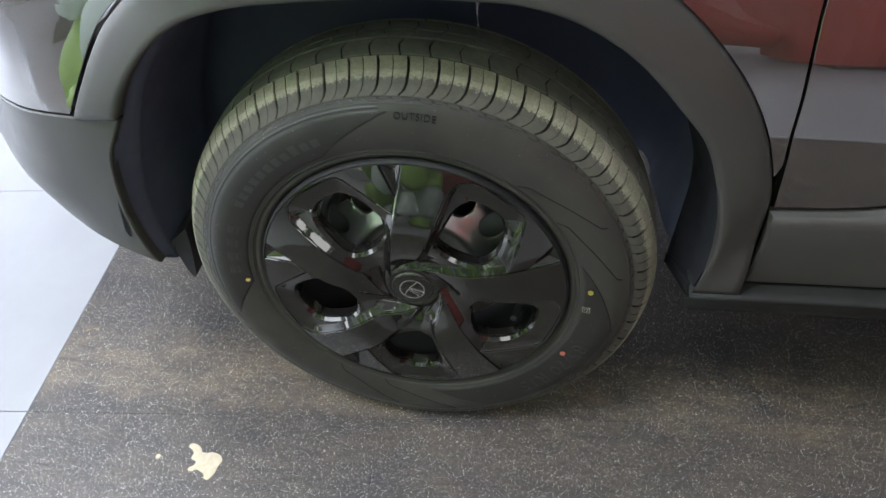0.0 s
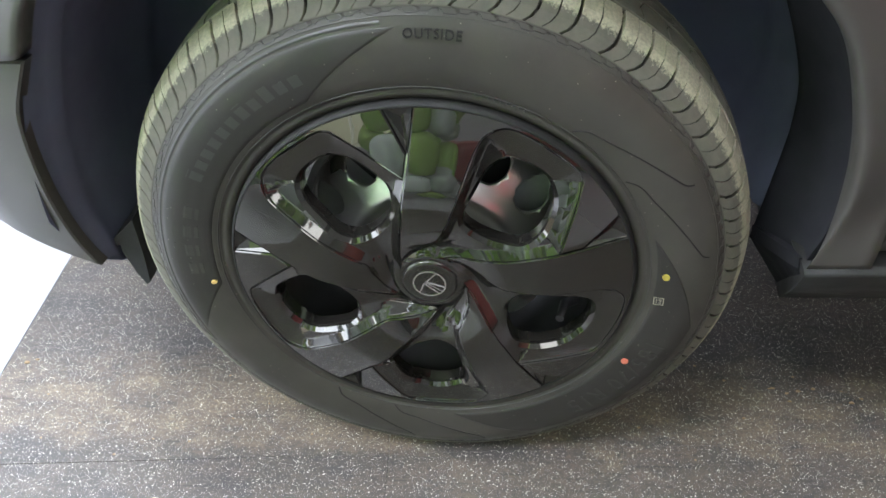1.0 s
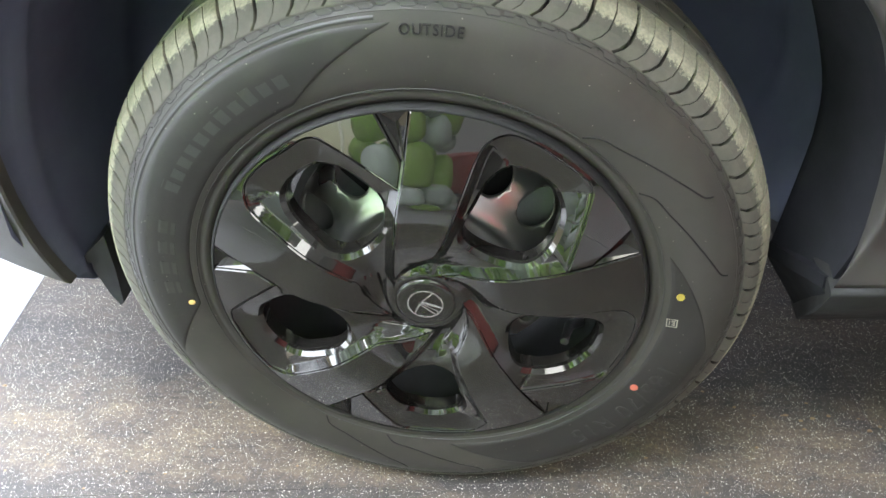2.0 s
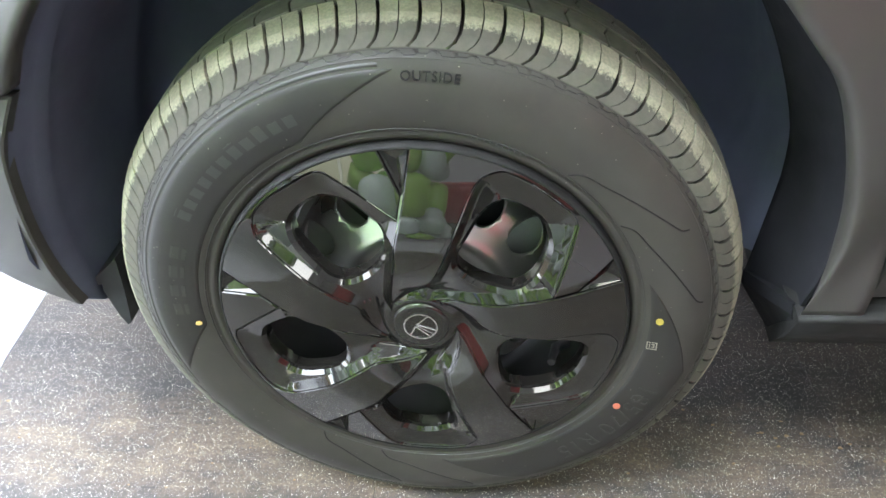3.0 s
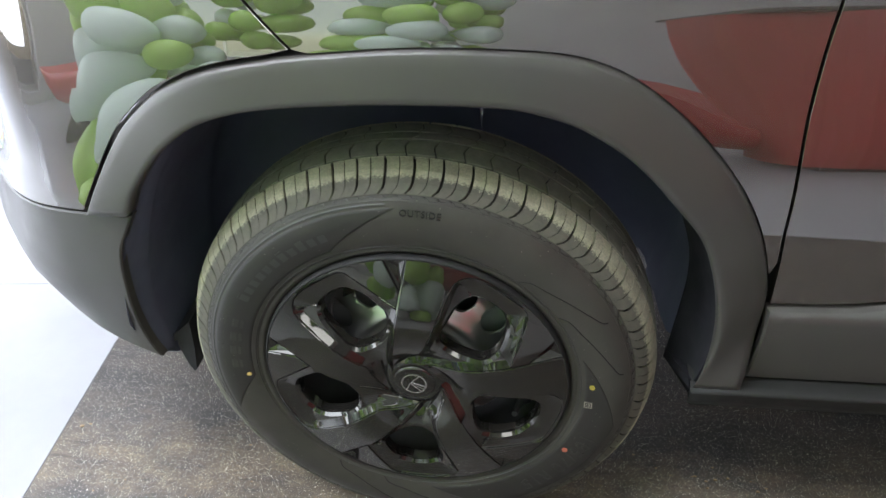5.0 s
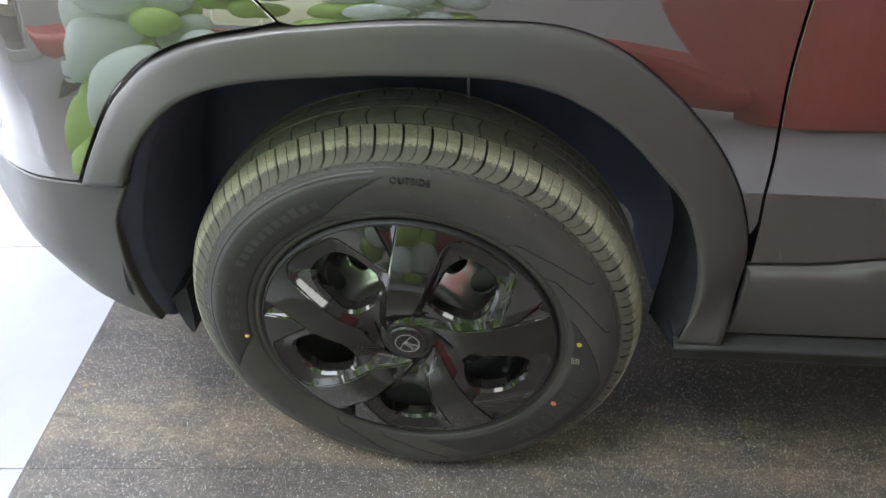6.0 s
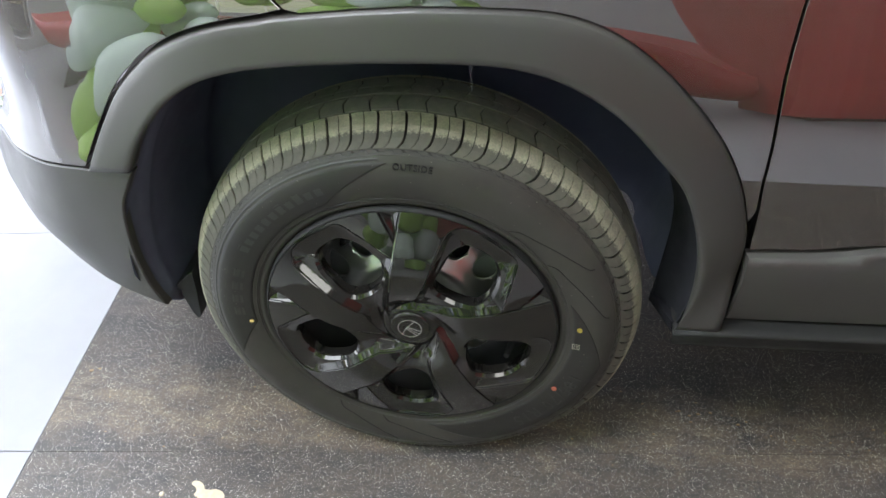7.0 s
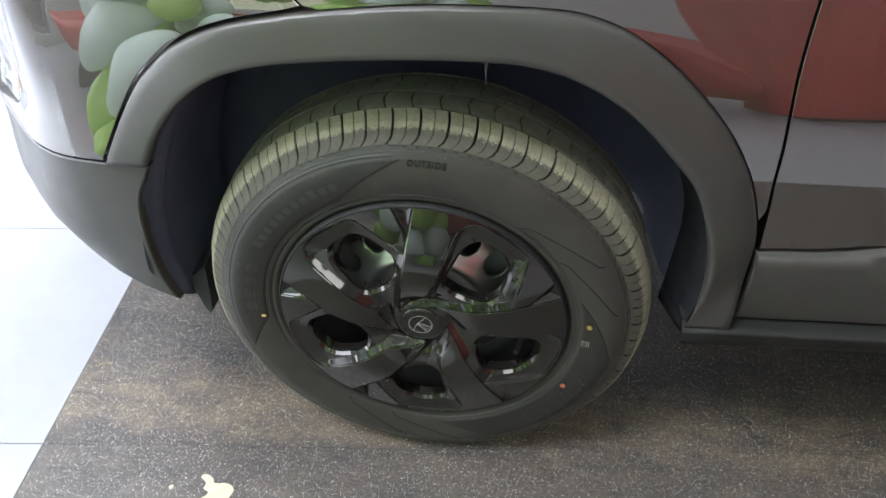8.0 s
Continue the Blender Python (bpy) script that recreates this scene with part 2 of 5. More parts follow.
def box(bm, x0, y0, z0, x1, y1, z1, bevel=0.0, m=Matrix()):
    vs = [bm.verts.new(m @ Vector(p)) for p in ((x0, y0, z0), (x1, y0, z0), (x1, y1, z0), (x0, y1, z0), (x0, y0, z1), (x1, y0, z1), (x1, y1, z1), (x0, y1, z1))]
    fs = [bm.faces.new([vs[i] for i in q]) for q in ((3, 2, 1, 0), (4, 5, 6, 7), (0, 1, 5, 4), (1, 2, 6, 5), (2, 3, 7, 6), (3, 0, 4, 7))]
    if bevel:
        es = list({e for f in fs for e in f.edges})
        bmesh.ops.bevel(bm, geom=es, offset=bevel, segments=2, affect="EDGES", profile=0.6)


def spline(pts, n=8, closed=False):
    """A smooth line through points (Catmull-Rom)."""
    P = [np.array(p, float) for p in pts]
    out, k = [], len(P)
    for i in range(k if closed else k - 1):
        a = P[(i - 1) % k] if closed or i > 0 else 2 * P[0] - P[1]
        b, c = P[i], P[(i + 1) % k]
        d = P[(i + 2) % k] if closed or i + 2 < k else 2 * P[-1] - P[-2]
        for j in range(n):
            t = j / n
            out.append(0.5 * (2 * b + (c - a) * t + (2 * a - 5 * b + 4 * c - d) * t * t + (3 * b - a - 3 * c + d) * t ** 3))
    if not closed:
        out.append(P[-1])
    return [tuple(float(q) for q in p) for p in out]


def area2(poly):
    return sum(a[0] * b[1] - b[0] * a[1] for a, b in zip(poly, poly[1:] + poly[:1])) / 2


def inset(poly, d):
    """The outline moved inwards by d."""
    if area2(poly) < 0:
        poly = poly[::-1]
    out, n = [], len(poly)
    for i in range(n):
        p, q, r = (Vector(poly[(i + j) % n]) for j in (-1, 0, 1))
        a, b = (q - p), (r - q)
        if a.length < 1e-9 or b.length < 1e-9:
            out.append(tuple(q))
            continue
        a.normalize(), b.normalize()
        na, nb = Vector((-a.y, a.x)), Vector((-b.y, b.x))
        h = na + nb
        h = h / max(h.length_squared, 0.6) * 2 if h.length > 1e-6 else na
        out.append(tuple(q + h * d))
    return out


def densify(poly, step):
    out = []
    for a, b in zip(poly, poly[1:] + poly[:1]):
        n = max(1, int(math.hypot(b[0] - a[0], b[1] - a[1]) / step))
        out += [(a[0] + (b[0] - a[0]) * i / n, a[1] + (b[1] - a[1]) * i / n) for i in range(n)]
    return out


def densify_open(pts, n):
    """An open line cut into short straight pieces."""
    return [(a[0] + (b[0] - a[0]) * i / n, a[1] + (b[1] - a[1]) * i / n) for a, b in zip(pts, pts[1:]) for i in range(n)] + [tuple(pts[-1])]


def sheet(poly, to3d, step, depth, chamfer=0.0):
    """A panel with a curved face: the outline is filled, cut into a fine net, laid on a surface and given turned-in edges.
    to3d(u, v, d) gives the place d metres under the surface."""
    if area2(poly) < 0:
        poly = poly[::-1]
    inner = inset(poly, chamfer) if chamfer else poly
    bm = bmesh.new()
    ring = [bm.verts.new((u, v, 0)) for u, v in inner]
    edges = [bm.edges.new((a, b)) for a, b in zip(ring, ring[1:] + ring[:1])]
    bmesh.ops.triangle_fill(bm, use_beauty=True, edges=edges, normal=(0, 0, 1))
    for axis in (0, 1):
        lo, hi = min(p[axis] for p in inner), max(p[axis] for p in inner)
        k = math.floor(lo / step) + 1
        while k * step < hi:
            co, no = [0, 0, 0], [0, 0, 0]
            co[axis], no[axis] = k * step, 1
            bmesh.ops.bisect_plane(bm, geom=bm.verts[:] + bm.edges[:] + bm.faces[:], plane_co=co, plane_no=no, dist=1e-6)
            k += 1
    for f in bm.faces:
        f.smooth = True
        if f.normal.z < 0:
            f.normal_flip()
    top = [(v.co.x, v.co.y) for v in bm.verts]
    lay = bm.verts.layers.float_vector.new("face_normal")
    e = step * 0.2
    for v, (a, b) in zip(list(bm.verts), top):
        v.co = to3d(a, b, 0)
        n = (to3d(a + e, b, 0) - to3d(a - e, b, 0)).cross(to3d(a, b + e, 0) - to3d(a, b - e, 0))
        v[lay] = n.normalized() if n.length > 0 else Vector((0, -1, 0))
    rim = [p for p in poly]
    levels = ([(chamfer * 0.9, rim)] if chamfer else []) + [(depth, rim)]
    last = [to3d(u, v, 0) for u, v in inner]
    for d, line in levels:
        now = [to3d(u, v, d) for u, v in line]
        A, B = [bm.verts.new(p) for p in last], [bm.verts.new(p) for p in now]
        n = len(A)
        for i in range(n):
            j = (i + 1) % n
            try:
                bm.faces.new((A[i], B[i], B[j], A[j]))
            except ValueError:
                pass
        last = now
    return bm


def lathe(profile, n=96, axis_y=True):
    """A turned body about the y axis: profile of (radius, y)."""
    bm = bmesh.new()
    rings = []
    for i in range(n):
        a = 2 * math.pi * i / n
        rings.append([bm.verts.new((r * math.cos(a), y, r * math.sin(a))) for r, y in profile])
    for i in range(n):
        A, B = rings[i], rings[(i + 1) % n]
        for j in range(len(profile) - 1):
            bm.faces.new((A[j], A[j + 1], B[j + 1], B[j])).smooth = True
    return bm


def tube(bm, pts, radius, n=8):
    rings = []
    for i, p in enumerate(pts):
        p = Vector(p)
        d = (Vector(pts[min(i + 1, len(pts) - 1)]) - Vector(pts[max(i - 1, 0)])).normalized()
        u = d.cross(Vector((0.3, 0.2, 1))).normalized()
        w = d.cross(u)
        rr = radius[i] if isinstance(radius, (list, tuple)) else radius
        rings.append([bm.verts.new(p + rr * (math.cos(2 * math.pi * k / n) * u + math.sin(2 * math.pi * k / n) * w)) for k in range(n)])
    for A, B in zip(rings, rings[1:]):
        for k in range(n):
            bm.faces.new((A[k], A[(k + 1) % n], B[(k + 1) % n], B[k])).smooth = True
    bm.faces.new(rings[0][::-1]), bm.faces.new(rings[-1])

# ---- the hall ----
GRID_TURN = radians(4.3)
GRID_AT = Vector((-0.687, -0.043, 0))
TILE = 0.604
GRID = Matrix.Translation(GRID_AT) @ Matrix.Rotation(GRID_TURN, 4, "Z")

bm = bmesh.new()
box(bm, -9, -9, -0.30, 9, 9, -0.004)
floor = tagged(finish("floor", bm, GROUT), "grey cement bed under the showroom floor tiles", kind="structure")


def wall(name, x0, y0, x1, y1, openings=(), height=3.3, thick=0.2):
    """A wall from one corner to another, outward to its right, with openings (from, to, sill, head) along it."""
    bm = bmesh.new()
    a, b = Vector((x0, y0, 0)), Vector((x1, y1, 0))
    length = (b - a).length
    ang = math.atan2(y1 - y0, x1 - x0)
    m = Matrix.Translation(a) @ Matrix.Rotation(ang, 4, "Z")
    at = 0.0
    for p, q, sill, head in openings:
        box(bm, at, -thick, -0.004, p, 0, height, 0, m)
        if sill > 0.01:
            box(bm, p, -thick, -0.004, q, 0, sill, 0, m)
        box(bm, p, -thick, head, q, 0, height, 0, m)
        at = q
    box(bm, at, -thick, -0.004, length, 0, height, 0, m)
    return tagged(finish(name, bm, WALL), "off-white painted showroom wall", kind="structure"), m


def glazing(name, m, p, q, sill, head, bars):
    """The aluminium surround of an opening, with upright bars."""
    bm = bmesh.new()
    box(bm, p, -0.12, sill, q, -0.06, sill + 0.06, 0.004, m), box(bm, p, -0.12, head - 0.06, q, -0.06, head, 0.004, m)
    box(bm, p, -0.12, sill + 0.06, p + 0.06, -0.06, head - 0.06, 0.004, m), box(bm, q - 0.06, -0.12, sill + 0.06, q, -0.06, head - 0.06, 0.004, m)
    for k in range(1, bars):
        c = p + (q - p) * k / bars
        box(bm, c - 0.03, -0.12, sill + 0.06, c + 0.03, -0.06, head - 0.06, 0.004, m)
    return tagged(finish(name, bm, FRAME), "grey aluminium frame of the glazed shopfront", kind="structure")


_, mw = wall("wall_west", -4.8, -4.8, -4.8, 4.6, ((2.2, 7.2, 0.1, 3.0),))
_, ms = wall("wall_south", 6.2, -4.8, -4.8, -4.8, ((5.1, 7.1, 2.4, 3.1), (7.1, 10.5, 0.1, 3.1)))
wall("wall_east", 6.2, 4.6, 6.2, -4.8)
wall("wall_north", -4.8, 4.6, 6.2, 4.6)
glazing("window_1", mw, 2.2, 7.2, 0.1, 3.0, 4)
# high opening, unseen, added only to carry the side fill lamp
glazing("fill_window", ms, 5.1, 7.1, 2.4, 3.1, 2)
glazing("window_3", ms, 7.1, 10.5, 0.1, 2.33, 3)
glazing("window_4", ms, 7.1, 10.5, 2.33, 3.1, 3)
bm = bmesh.new()
box(bm, -5.0, -5.0, 3.3, 6.4, 4.8, 3.45)
tagged(finish("ceiling", bm, CEILING), "flat white showroom ceiling", kind="structure")

# ---- the car ----
car = tagged(new("car"), "bronze-grey compact car with grey plastic wheel-arch trim, parked on black tiles", "car")
WX, WZ, WY = -0.002, 0.306, 0.097          # wheel centre
WHEEL = Matrix.Translation((WX, WY, WZ))



def steel_wheel():
    """Pressed-steel wheel: dished disc with four pairs of vents, and the barrel, coloured black for its shade."""
    prof = [(0.026, -0.040), (0.030, -0.046), (0.055, -0.048), (0.070, -0.052), (0.083, -0.060), (0.092, -0.060), (0.102, -0.052), (0.112, -0.045), (0.128, -0.038), (0.138, -0.024), (0.1415, -0.010), (0.1430, 0.008), (0.1440, 0.026)]
    prof = [(r, y + 0.004) for r, y in spline(prof, 4)]
    n, holes = 144, [radians(a) for a in (33, 58, 122, 149, 213, 238, 302, 327)]
    bm = lathe(prof, n)
    ob = finish("cut", bm, STEEL)
    cut = bmesh.new()
    for a in holes:
        c = Vector((0.123 * math.cos(a), -0.02, 0.123 * math.sin(a)))
        bmesh.ops.create_cone(cut, cap_ends=True, segments=28, radius1=0.0175, radius2=0.0175, depth=0.12, matrix=Matrix.Translation(c) @ Matrix.Rotation(radians(90), 4, "X"))
    tool = finish("tool", cut, STEEL)
    sol = ob.modifiers.new("s", "SOLIDIFY")
    sol.thickness, sol.offset = 0.0035, 0
    bo = ob.modifiers.new("b", "BOOLEAN")
    bo.operation, bo.object, bo.solver = "DIFFERENCE", tool, "EXACT"
    me = bpy.data.meshes.new_from_object(ob.evaluated_get(bpy.context.evaluated_depsgraph_get()))
    bm = bmesh.new()
    bm.from_mesh(me)
    for o in (ob, tool):
        bpy.data.objects.remove(o)
    barrel = [(0.203, -0.074), (0.2045, -0.069), (0.199, -0.063), (0.192, -0.058), (0.186, -0.045), (0.178, -0.03), (0.169, -0.015), (0.169, 0.03), (0.185, 0.045), (0.189, 0.06), (0.203, 0.072), (0.2045, 0.068), (0.193, 0.058), (0.173, 0.02), (0.173, -0.015), (0.19, -0.05), (0.203, -0.074)]
    b2 = lathe(barrel, 96)
    tmp = bpy.data.meshes.new("t")
    b2.to_mesh(tmp)
    b2.free()
    last = len(bm.faces)
    bm.from_mesh(tmp)
    bpy.data.meshes.remove(tmp)
    bm.faces.ensure_lookup_table()
    # barrel faces take black: the shade inside the wheel is put into colour
    for k, f in enumerate(bm.faces):
        f.smooth = True
        f.material_index = 0 if k < last else 1
    return bm


wheel = part("wheel", steel_wheel(), (STEEL, BLACK), car, "silver pressed-steel road wheel with round vents")
wheel.matrix_local = WHEEL


def tyre():
    """The tyre: sidewall turned, shoulder and ribs cut by grooves, sipes and three channels, flattened where it stands."""
    side = [(0.196, -0.066), (0.203, -0.074), (0.206, -0.081), (0.2105, -0.0842), (0.2135, -0.0845), (0.2155, -0.0838), (0.2165, -0.0848), (0.219, -0.0862),
            (0.229, -0.0892), (0.243, -0.0915), (0.256, -0.0925), (0.266, -0.0915), (0.2745, -0.0885), (0.2790, -0.0862), (0.2815, -0.0850), (0.2826, -0.0838), (0.2866, -0.0820)]
    tread = [(0.2885, -0.0812), (0.2930, -0.0785), (0.2985, -0.0752), (0.3040, -0.0702), (0.3095, -0.0637), (0.3135, -0.0545), (0.3160, -0.0470), (0.3168, -0.0462),
             (0.3120, -0.0456), (0.3120, -0.0424), (0.3170, -0.0416), (0.3182, -0.0330), (0.3186, -0.0240), (0.3192, -0.0122), (0.3150, -0.0116), (0.3150, -0.0090), (0.3197, -0.0084), (0.3200, 0.0)]
    half = side + tread
    prof = half + [(r, -y) for r, y in half[-2::-1]]
    ns = len(side)
    pitches, rng = [], random.Random(4)
    for k in range(58):
        pitches.append(rng.choice((0.9, 1.0, 1.0, 1.14)))
    total, cuts, at = sum(pitches), [], 0.0
    fr = (0.0, 0.008, 0.090, 0.098, 0.29, 0.300, 0.345, 0.355, 0.538, 0.544, 0.566, 0.572, 0.8)
    for k, p in enumerate(pitches):
        cuts += [(2 * math.pi * (at + f * p) / total, f, k) for f in fr]
        at += p
    bm = bmesh.new()
    dust = bm.verts.layers.float_color.new("dust")
    sink = WZ + 0.0005
    rings = []
    for a0, f, k in cuts:
        ring = []
        for j, (r, y) in enumerate(prof):
            jj = min(j, len(prof) - 1 - j)
            outer = y < 0
            a, rr, d, g = a0, r, 0.0, 0.0
            if jj >= ns:
                q = jj - ns
                # slanted, hooked grooves over the shoulder
                bend = (0.030, 0.012, 0.002, 0.0, 0.0, 0.003, 0.008, 0.009)[q] if q < 8 else (0.012 if q < 10 else (0.010, 0.018, 0.024, 0.012, 0.0, 0.0, 0.010, 0.020)[min(q - 10, 7)])
                a += bend * (1 if outer else -1)
                if q < 8:
                    if 0.005 < f < 0.095:
                        rr -= (0.0034, 0.0060, 0.0070, 0.0078, 0.0082, 0.0082, 0.0078, 0.007)[q]
                    elif 0.54 < f < 0.57:
                        rr -= 0.0022 if q > 0 else 0.001
                    else:
                        # tops are paled as well as dusted, so groove shade sits in the colour
                        d, g = (0.0, 0.02, 0.12, 0.42, 0.84, 1.0, 1.0, 0.9)[q], 0.42
                elif 10 <= q <= 13:
                    if 0.295 < f < 0.35:
                        rr -= 0.005
                    else:
                        g = 1.0
                elif q >= 16:
                    if 0.295 < f < 0.35:
                        rr -= 0.006
                    else:
                        g = 0.9
            if y > 0:
                y *= 0.88
            x, z = rr * math.cos(a), rr * math.sin(a)
            if z < -sink:
                # the foot spreads a little where the tyre carries the car
                y += (1 if y > 0 else -1) * min(0.006, (-sink - z) * 0.35) * (abs(y) > 0.05)
                z = -sink
            elif z < -sink + 0.09:
                w = 1 - (z + sink) / 0.09
                y += (1 if y > 0 else -1) * 0.0045 * w * w * (abs(y) > 0.07)
            v = bm.verts.new((x, y, z))
            v[dust] = (d, g, 0, 1)
            ring.append(v)
        rings.append(ring)
    n = len(rings)
    for i in range(n):
        A, B = rings[i], rings[(i + 1) % n]
        for j in range(len(prof) - 1):
            f = bm.faces.new((A[j], A[j + 1], B[j + 1], B[j]))
            jj = min(j, len(prof) - 2 - j)
            f.smooth = jj < ns - 1
            f.material_index = 0 if jj < ns - 1 else 1
    return bm


part("tyre", tyre(), (SIDEWALL, TREAD), wheel, "black radial tyre with dusty tread blocks and moulded sidewall")


def sidewall_y(r):
    tab = ((0.196, -0.066), (0.206, -0.081), (0.2135, -0.0845), (0.219, -0.0862), (0.229, -0.0892), (0.243, -0.0915), (0.256, -0.0925), (0.266, -0.0915), (0.2745, -0.0885), (0.2785, -0.0862), (0.2866, -0.0818))
    return float(np.interp(r, [t[0] for t in tab], [t[1] for t in tab]))


def on_sidewall(a, r, up):
    """A place on the outer sidewall: degrees round the wheel, radius, height over the rubber."""
    z = r * math.sin(radians(a))
    y = sidewall_y(r) - up
    w = max(0.0, 1 - (z + WZ + 0.0005) / 0.09)
    return Vector((r * math.cos(radians(a)), y - 0.0045 * min(1, w) ** 2, z))


def sidewall_panel(start_in, start_out, end_in, end_out):
    """A broad, finely ribbed field of the sidewall."""
    bm = bmesh.new()
    nr, na = 13, 62
    along = [0.0, 0.004] + [k / 60 for k in range(1, 60)] + [0.996, 1.0]
    across = [0.0, 0.02] + [k / 11 for k in range(1, 11)] + [0.98, 1.0]
    rows = []
    for j in range(nr + 1):
        t = across[j]
        r = 0.2245 + (0.2735 - 0.2245) * t
        a0, a1 = start_in + (start_out - start_in) * t, end_in + (end_out - end_in) * t
        rows.append([bm.verts.new(on_sidewall(a0 + (a1 - a0) * u, r, 0.0006 if 0 < j < nr and 0 < u < 1 else -0.0003)) for u in along])
    for A, B in zip(rows, rows[1:]):
        for i in range(na):
            bm.faces.new((A[i], A[i + 1], B[i + 1], B[i])).smooth = True
    return bm


part("sidewall_field", sidewall_panel(113, 90, 182, 197), PANEL_RUBBER, wheel, "smooth darker field of the tyre sidewall")
part("sidewall_field", sidewall_panel(271.6, 293, 374, 346), PANEL_RUBBER, wheel, "smooth darker field of the tyre sidewall")


def text_mesh(body, size):
    cu = bpy.data.curves.new("letters", "FONT")
    cu.body, cu.size, cu.align_x, cu.extrude, cu.resolution_u = body, size, "CENTER", 0.0, 3
    cu.space_character = 1.12
    ob = new("letters", cu)
    me = bpy.data.meshes.new_from_object(ob.evaluated_get(bpy.context.evaluated_depsgraph_get()))
    bpy.data.objects.remove(ob)
    return me


def sidewall_word(body, at, r0, size, up=0.0009, bold=0.0):
    """Raised letters that run clockwise round the tyre, their heads outward."""
    me = text_mesh(body, size)
    bm = bmesh.new()
    bm.from_mesh(me)
    bmesh.ops.subdivide_edges(bm, edges=[e for e in bm.edges if e.calc_length() > size * 0.3], cuts=2)
    geo = bmesh.ops.extrude_face_region(bm, geom=bm.faces[:])
    lifted = {v for v in geo["geom"] if isinstance(v, bmesh.types.BMVert)}
    for v in bm.verts:
        r = r0 + v.co.y
        v.co = on_sidewall(at - math.degrees(v.co.x / (r0 + size * 0.35)), r, up if v in lifted else -0.0003)
    bmesh.ops.recalc_face_normals(bm, faces=bm.faces[:])
    return bm


def sidewall_bars(a0, a1, count, r0, r1, gap=0.25, up=0.0008, heights=(1.0,)):
    """Raised bars in place of a maker's name."""
    bm = bmesh.new()
    step = (a1 - a0) / count
    for k in range(count):
        b0, b1 = a0 + step * (k + gap / 2), a0 + step * (k + 1 - gap / 2)
        top = r0 + (r1 - r0) * heights[k % len(heights)]
        grid = [[[bm.verts.new(on_sidewall(b0 + (b1 - b0) * i / 3, r0 + (top - r0) * j / 2, h)) for i in range(4)] for j in range(3)] for h in (up, -0.0004)]
        T, B = grid
        for j in range(2):
            for i in range(3):
                bm.faces.new((T[j][i], T[j][i + 1], T[j + 1][i + 1], T[j + 1][i]))
        loop = [(0, i) for i in range(4)] + [(1, 3)] + [(2, i) for i in (3, 2, 1, 0)] + [(1, 0)]
        for (j, i), (l, m2) in zip(loop, loop[1:] + loop[:1]):
            bm.faces.new((T[j][i], T[l][m2], B[l][m2], B[j][i]))
    bmesh.ops.recalc_face_normals(bm, faces=bm.faces[:])
    return bm


part("lettering", sidewall_word("OUTSIDE", 84.2, 0.2650, 0.0108, 0.0015), INKY, wheel, "small raised word on the tyre sidewall")
part("lettering", sidewall_word("185/70 R15", -37.0, 0.2395, 0.0290, 0.0012), FAINT, wheel, "raised tyre size on the sidewall")
part("lettering", sidewall_bars(149, 110, 11, 0.2420, 0.2570, 0.34, 0.0007, (1.0, 0.72, 0.72, 0.72, 0.72, 0.72, 1.0, 0.72, 0.95, 0.72, 0.72)), LETTER, wheel, "pale raised bars on the tyre sidewall")
part("lettering", sidewall_bars(179, 155.5, 4, 0.2375, 0.2630, 0.4), FAINT, wheel, "large raised bars on the tyre sidewall")
part("lettering", sidewall_bars(75, 62, 9, 0.2155, 0.2185, 0.4), LETTER, wheel, "tiny raised bars beside the bead")


def ring_rib(r0, r1, up, a0=0, a1=360, n=240):
    bm = bmesh.new()
    rows = [[bm.verts.new(on_sidewall(a0 + (a1 - a0) * i / n, r, u)) for i in range(n + (0 if a1 - a0 == 360 else 1))] for r, u in ((r0, -0.0004), (r0 + (r1 - r0) * 0.3, up), (r0 + (r1 - r0) * 0.7, up), (r1, -0.0004))]
    closed = a1 - a0 == 360
    for A, B in zip(rows, rows[1:]):
        for i in range(n if closed else n):
            j = (i + 1) % len(A)
            if j == 0 and not closed:
                continue
            bm.faces.new((A[i], A[j], B[j], B[i])).smooth = True
    bmesh.ops.recalc_face_normals(bm, faces=bm.faces[:])
    return bm


def sidewall_line(points, w=0.0006, up=0.0006):
    """A thin moulded ridge that sweeps across the sidewall: radius and degrees along it."""
    fine = spline([(r * 1000, a) for r, a in points], 6)
    bm = bmesh.new()
    rows = []
    for i, (r, a) in enumerate(fine):
        p, q = fine[max(i - 1, 0)], fine[min(i + 1, len(fine) - 1)]
        dr, da = q[0] - p[0], radians(q[1] - p[1]) * r
        k = math.hypot(dr, da) or 1.0
        sr, sa = da / k * w, -math.degrees(dr / k * w * 1000 / r)
        r = r / 1000
        rows.append([bm.verts.new(on_sidewall(a + sa * f, r + sr * f, h)) for f, h in ((-1.6, -0.0002), (-0.5, up), (0.5, up), (1.6, -0.0002))])
    for A, B in zip(rows, rows[1:]):
        for j in range(3):
            bm.faces.new((A[j], A[j + 1], B[j + 1], B[j])).smooth = True
    bmesh.ops.recalc_face_normals(bm, faces=bm.faces[:])
    return bm


SWEEP = [(0.2213, 51.4), (0.2303, 48.7), (0.2356, 43.2), (0.2473, 35.6), (0.2576, 30.0), (0.2656, 26.4), (0.2720, 25.5)]
for turn in (0.0, -18.7):
    for flip in (1, -1):
        part("sidewall_line", sidewall_line([(r, a + turn if flip > 0 else -74 - a - turn) for r, a in SWEEP]), INKY, wheel, "thin dark swept line on the tyre sidewall")
part("sidewall_rib", ring_rib(0.2185, 0.2195, 0.0007), LETTER, wheel, "thin raised ring round the bead of the tyre")
